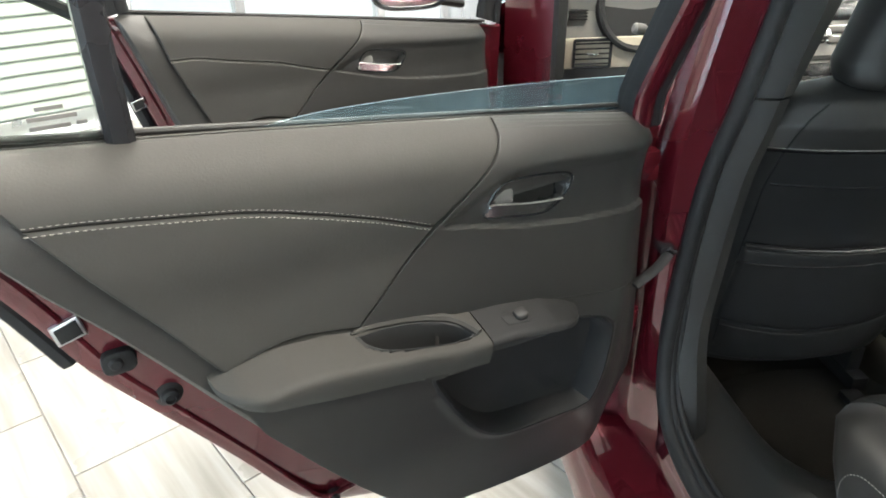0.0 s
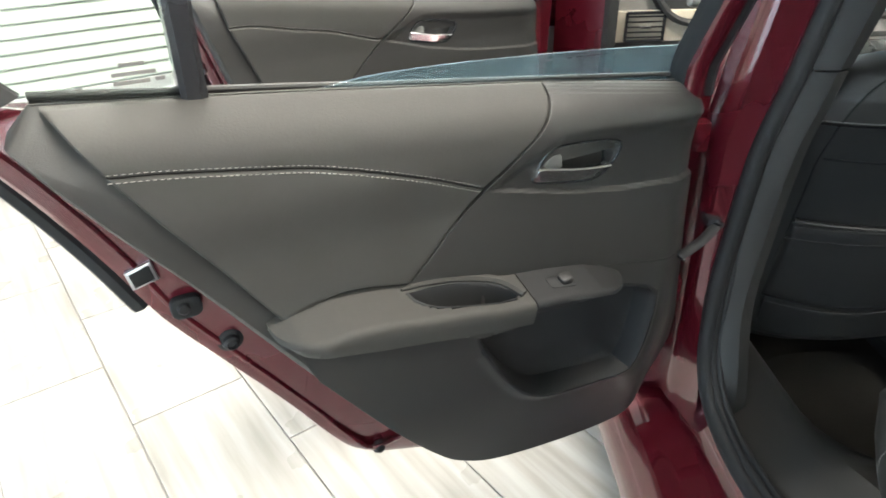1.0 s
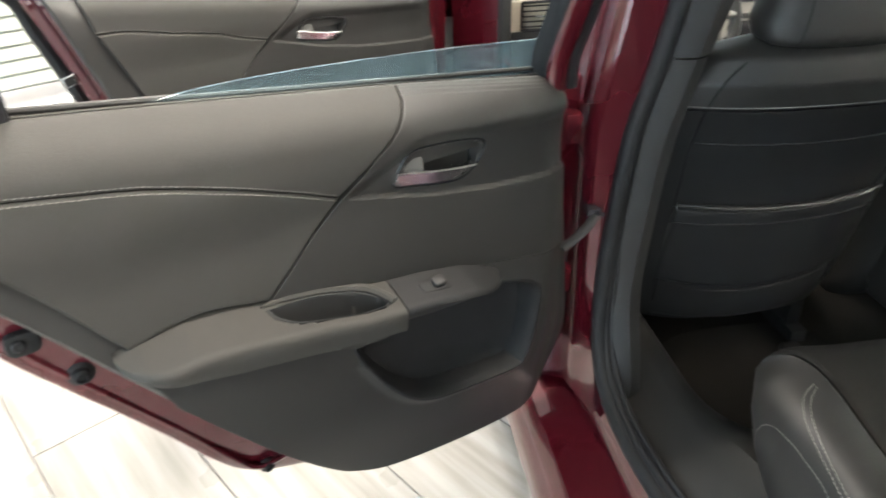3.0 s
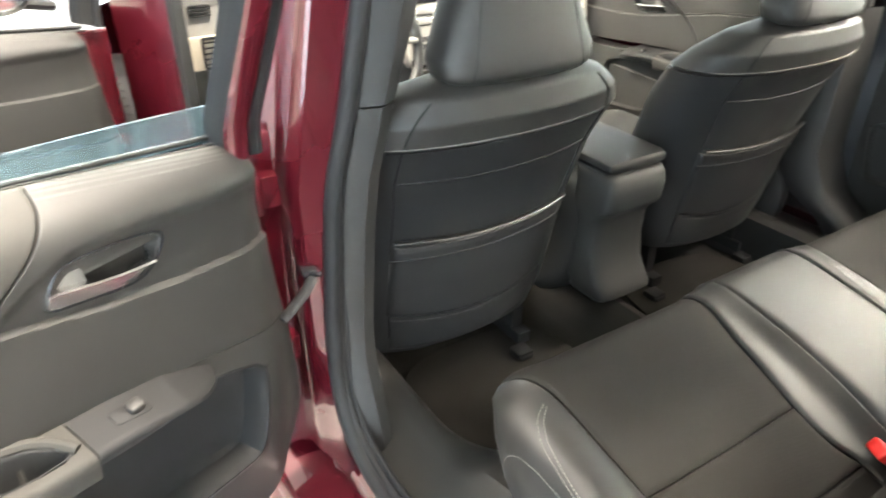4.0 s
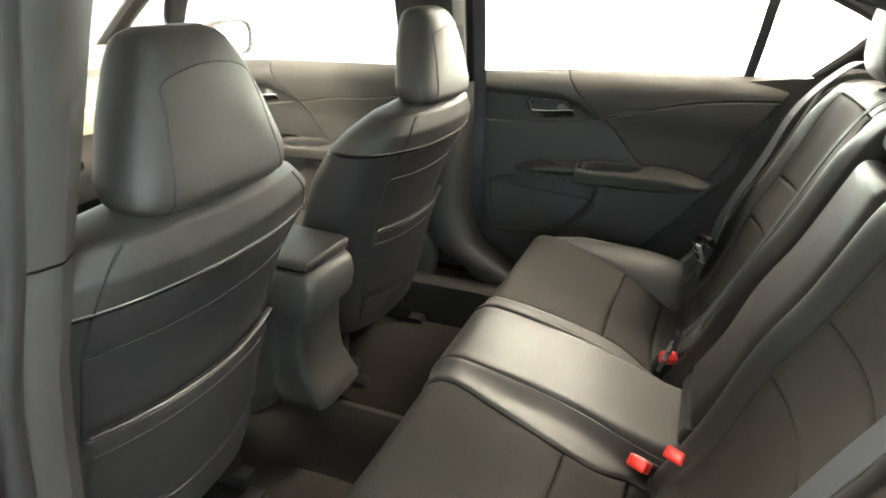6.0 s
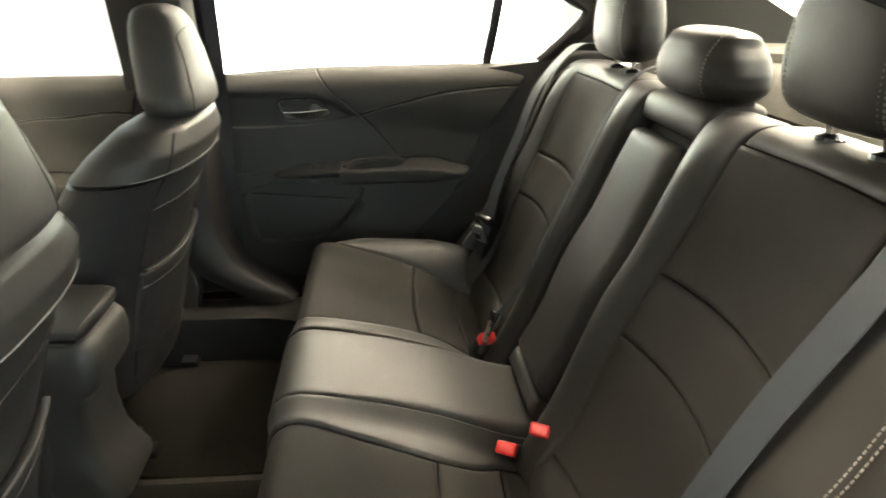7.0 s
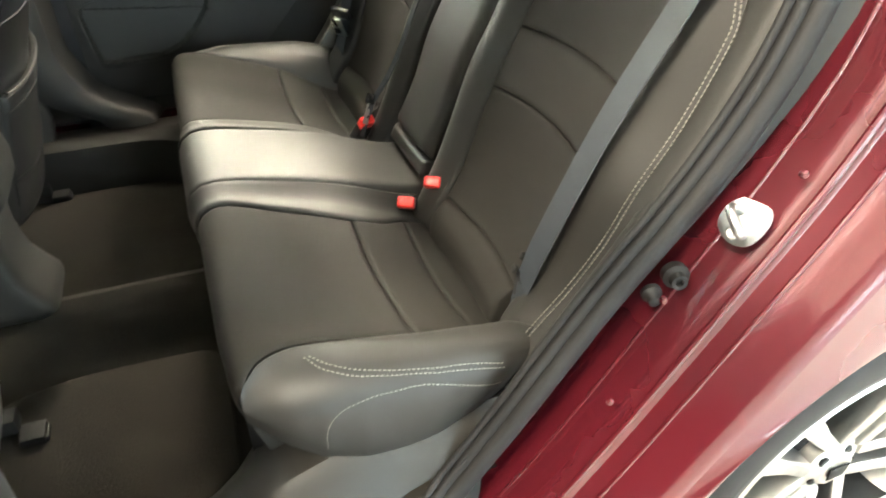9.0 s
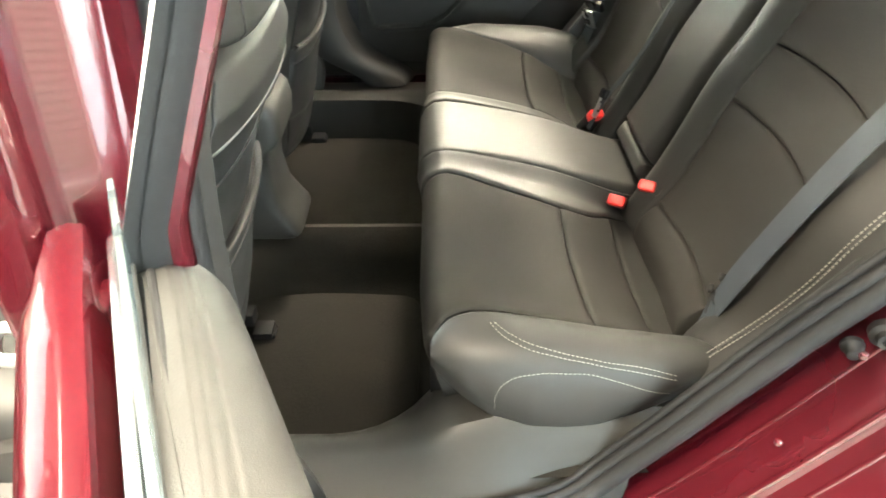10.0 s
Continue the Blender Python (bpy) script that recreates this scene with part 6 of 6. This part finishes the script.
for k in range(5):
    a = radians(42 + 72 * k)
    rot = lambda u, v, w, a=a: (WHEEL[0] - w, WHEEL[1] + u * math.cos(a) - v * math.sin(a), R + u * math.sin(a) + v * math.cos(a))  # noqa: E731
    for sgn in (-1, 1):
        sp = [(0.045, sgn * 0.014), (0.12, sgn * 0.016), (0.214, sgn * 0.022), (0.214, sgn * 0.056), (0.12, sgn * 0.042), (0.045, sgn * 0.036)]
        part("spoke", prism(sp, lambda u, v, w, rot=rot: rot(u, v, w + 0.018 + 0.10 * u), -0.03, 0.006, 0.004), ALLOY, wheel, "machined alloy spoke")
    part("lug_nut", disc(rot(0.035, 0.0, 0.010), (-1, 0, 0), 0.010, 0.02, 8), DARK, wheel)
part("hub_cap", turned((WHEEL[0], WHEEL[1], R), (-1, 0, 0), ((0.055, 0.0), (0.052, 0.022), (0.034, 0.030), (0.030, 0.034), (0.001, 0.036)), 40), ALLOY, wheel, "round alloy hub cap")
part("cap_emblem", prism([(-0.016, -0.013), (0.016, -0.013), (0.019, 0.013), (-0.019, 0.013)], lambda u, v, w: (WHEEL[0] - w, WHEEL[1] + u, R + v), 0.036, 0.039, 0.002), DARK, wheel, "plain emblem plate")

# the other wheels
for ahead, turned_round in ((2.775, False), (0.0, True), (2.775, True)):
    other = new("wheel", wheel.data)
    other.parent = body
    other.matrix_parent_inverse = wheel.matrix_parent_inverse.copy()
    move = Matrix.Translation((0, ahead, 0))
    if turned_round:
        move = move @ Matrix.Translation((0, 2 * (WHEEL[1] - 0.4), 0)) @ Matrix.Rotation(math.pi, 4, "Z")
    other.matrix_basis = move @ wheel.matrix_basis
    for child in list(wheel.children):
        piece = new(child.name.split(".")[0], child.data)
        piece.parent = other
        piece.matrix_parent_inverse = child.matrix_parent_inverse.copy()
        piece.matrix_basis = child.matrix_basis.copy()
# nose and tail closings
part("front_bumper", sheet([[(x, 2.55 + 0.10 * math.cos(x * 1.9) * math.sin((z - 0.15) * 3.2), z) for z in np.linspace(0.18, 0.86, 10)] for x in np.linspace(-0.80, 0.80, 20)]), RED, body)

# ---- dashboard and controls ----
dash = root("dashboard", (0, 1.1, 0.6), "grey dashboard with champagne trim, vents and radio panel", "dashboard")
drows = []
for x in np.linspace(-0.70, 0.72, 48):
    hump = 0.06 * math.exp(-(((x + 0.42) / 0.17) ** 2))
    drows.append([(x, 1.47, 0.93), (x, 1.36, 0.965), (x, 1.18, 0.97 + hump), (x, 1.06, 0.962 + hump), (x, 1.030, 0.945 + hump * 0.7), (x, 1.028, 0.925)])
part("top_pad", sheet(drows), DASHTOP, dash, "dark grey dashboard top")
part("fascia", sheet([[(x, y, z) for y, z in ((1.030, 0.926), (1.020, 0.85), (1.012, 0.78), (1.04, 0.70), (1.10, 0.60), (1.25, 0.50))] for x in np.linspace(-0.70, 0.72, 30)]), GREY, dash, "grey dashboard fascia")
part("trim_strip", rbox((-0.44, 1.008, 0.815), (0.50, 0.02, 0.085), 0.008), CREAM, dash, "champagne trim strip")
part("trim_strip", rbox((0.46, 1.008, 0.815), (0.46, 0.02, 0.070), 0.008), CREAM, dash)


def vent(xc, zc, w, h, name="air_vent"):
    v = part(name, joined(rbox((xc, 1.000, zc + h / 2), (w, 0.02, 0.007), 0.002), rbox((xc, 1.000, zc - h / 2), (w, 0.02, 0.007), 0.002), rbox((xc - w / 2, 1.000, zc), (0.007, 0.02, h), 0.002), rbox((xc + w / 2, 1.000, zc), (0.007, 0.02, h), 0.002)), BLACK, dash, "air vent with black slats")
    part("cavity", rbox((xc, 1.006, zc), (w - 0.006, 0.01, h - 0.006), 0.001), DARK, v)
    for k in range(5):
        part("slat", rbox((xc, 0.998, zc + h * (k - 2) / 5.4), (w - 0.01, 0.012, 0.004), 0.001), BLACK, v)
    part("tab", rbox((xc, 0.990, zc), (0.03, 0.010, 0.007), 0.002), CHROME, v, "bright vent tab")
    return v


vent(-0.565, 0.815, 0.105, 0.075)
vent(0.60, 0.845, 0.13, 0.062)
part("small_grille", joined(*[rbox((-0.605, 1.020, 0.905 + 0.008 * k), (0.05, 0.012, 0.004), 0.001) for k in range(4)]), DARK, dash)
part("instrument_hood", turned((-0.43, 1.02, 0.935), (0, -1, 0.2), ((0.125, -0.04), (0.125, 0.016), (0.117, 0.020), (0.106, 0.006), (0.100, -0.008), (0.001, -0.010)), 40), DARK, dash, "hooded instrument cluster")
# centre stack
stack = part("radio_panel", prism(rounded(0.125, 0.815, 0.135, 0.125, 32, 6.0), lambda u, v, w: (u - 0.035, 0.985 + 0.25 * (v - 0.8) - w, v), -0.03, 0.018, 0.008), GREY, dash, "grey radio and climate panel")
st = lambda u, v, w: (u - 0.035, 0.985 + 0.25 * (v - 0.8) - w, v)  # noqa: E731
part("display", prism(rounded(0.125, 0.910, 0.115, 0.026, 20, 6), st, 0.016, 0.022, 0.002), BLACK, stack, "black radio display")
for u, v, w, h in ((0.068, 0.862, 0.036, 0.011), (0.182, 0.862, 0.036, 0.011), (0.068, 0.834, 0.036, 0.011), (0.182, 0.834, 0.036, 0.011)):
    part("button_frame", prism(rounded(u, v, w, h, 20, 6), st, 0.016, 0.022, 0.002), CHROME, stack)
    part("button", prism(rounded(u, v, w - 0.003, h - 0.003, 20, 6), st, 0.018, 0.0235, 0.002), DASHTOP, stack, "dark radio button")
part("knob", turned(st(0.125, 0.848, 0.016), (0, -1, 0.25), ((0.026, 0), (0.026, 0.006), (0.020, 0.010), (0.018, 0.026), (0.015, 0.028), (0.001, 0.027)), 32), CHROME, stack, "round chrome-ringed knob")
part("slot", prism(rounded(0.125, 0.786, 0.125, 0.007, 20, 6), st, 0.016, 0.020, 0.002), DARK, stack)
part("slot", prism(rounded(0.125, 0.755, 0.115, 0.018, 20, 5), st, 0.016, 0.021, 0.002), BLACK, stack)
part("climate_panel", prism(rounded(0.125, 0.722, 0.125, 0.016, 24, 5), lambda u, v, w: (u - 0.035, 0.955 - w, v), -0.02, 0.014, 0.004), BLACK, stack, "black climate button strip")
for k in range(7):
    part("climate_button", rbox((0.010 + 0.027 * k, 0.940, 0.724), (0.022, 0.008, 0.013), 0.003), GREY, stack)
part("chrome_bar", tube([(-0.040, 0.955, 0.712), (-0.005, 0.940, 0.702), (0.090, 0.938, 0.699), (0.185, 0.940, 0.702), (0.220, 0.955, 0.712)], 0.004, 8, 30), CHROME, stack, "curved chrome bar")
wheel_s = root("steering_wheel", (-0.285, 0.80, 0.80), "black leather steering wheel", "steering wheel")
part("rim", turned((-0.285, 0.80, 0.83), (0, -1, 0.42), [(0.185 + 0.015 * math.cos(a), 0.015 * math.sin(a)) for a in np.linspace(0, 2 * math.pi, 12, endpoint=False)], 60, closed=True), LEATHER, wheel_s, "leather-wrapped rim")
part("hub", turned((-0.285, 0.82, 0.825), (0, -1, 0.42), ((0.07, 0.0), (0.075, 0.02), (0.055, 0.035), (0.001, 0.038)), 32), PLASTIC, wheel_s)
part("column", tube([(-0.285, 0.83, 0.82), (-0.285, 1.05, 0.74)], 0.045, 16), PLASTIC, wheel_s)
for a in (0, math.pi, -math.pi / 2):
    part("spoke", tube([(-0.285 + 0.05 * math.cos(a), 0.81, 0.827 + 0.046 * math.sin(a)), (-0.285 + 0.18 * math.cos(a), 0.80 + 0.06 * math.sin(a), 0.83 + 0.165 * math.sin(a))], 0.018, 10, flat=0.5), GREY, wheel_s)
part("stalk", joined(tube([(-0.335, 0.88, 0.85), (-0.475, 0.85, 0.90)], 0.009, 10), turned((-0.475, 0.85, 0.90), (-1, -0.2, 0.2), ((0.009, 0), (0.014, 0.01), (0.014, 0.035), (0.008, 0.04)), 16)), GREY, wheel_s, "grey indicator stalk")

# ---- door mirrors ----
def door_mirror(at, sx, label):
    mm = root("door_mirror", at, label, "door mirror", "door mirrors")
    x, y, z = at
    shell = []
    for t, k in ((0.0, 0.97), (0.02, 1.0), (0.05, 0.96), (0.085, 0.75), (0.10, 0.45)):
        shell.append([(x + px, y + t, z + pz) for px, pz in rounded(0, 0, 0.105 * k, 0.062 * k, 28, 3.4)])
    part("shell", loft(shell), RED, mm, "red mirror shell")
    bezel = []
    for k, dy in ((1.0, 0.012), (1.0, -0.004), (0.97, -0.009), (0.90, -0.009), (0.87, -0.003), (0.87, 0.004)):
        bezel.append([(x + px, y + dy, z + pz) for px, pz in rounded(0, 0, 0.107 * k, 0.064 - 0.107 * (1 - k), 28, 3.4)])
    part("bezel", loft(bezel, False), BLACK, mm, "black mirror bezel")
    part("mirror_glass", prism(rounded(0, 0, 0.097, 0.055, 28, 3.4), lambda u, v, w: (x + u, y - w, z + v), -0.002, 0.004, 0.002), CHROME, mm, "mirror glass")
    part("arm", tube([(x - sx * 0.08, y + 0.05, z - 0.045), (x - sx * 0.17, y + 0.08, z - 0.065)], 0.022, 10, flat=0.6), DARK, mm)
    return mm


door_mirror((0.965, 1.02, 0.990), 1, "red door mirror outside the closed front door")
mir_l = door_mirror((0, 0, 0), -1, "red door mirror on the open front door")
mir_l.matrix_basis = pose(-1.07, 0.99, 1.010, 0, 0, 64 - 90 + 40)

# ---- floor tiles ----
tile_mesh = mesh_of("tile", rbox((0, 0, 0), (0.2885, 0.5765, 0.010), 0.0012, None, 1), TILE)
turn = Matrix((E1, E2, Vector((0, 0, 1)))).transposed().to_4x4()
near, rest = [], []
C0 = Vector((-1.947, 0.379, 0)) - ROOM
A0, B0 = C0.dot(E1), C0.dot(E2)
for i in range(-21, 17):
    for j in range(-14, 12):
        a = A0 + 0.292 * (i + 0.5)
        b = B0 + 0.580 * (j + 0.5) + (0.290 if i % 2 else 0.0)
        if -2.95 < a < 6.95 and 0.02 < b < 9.95:
            p = in_room(a, b, -0.005)
            (near if (p - Vector((-1.9, 1.0, 0))).length < 2.55 and p.x < -0.3 else rest).append(p)
for p in near:
    ob = new("tile", tile_mesh)
    ob.parent = floor
    ob.matrix_local = Matrix.Translation(p - ORIGIN[floor.name]) @ turn
geos = []
tv, tf = rbox((0, 0, 0), (0.2885, 0.5765, 0.010), 0.0)
for p in rest:
    geos.append(([tuple(turn @ Vector(v) + p) for v in tv], tf))
tagged(part("tiles", joined(*geos), TILE, floor, smooth=False), kind="stuff")
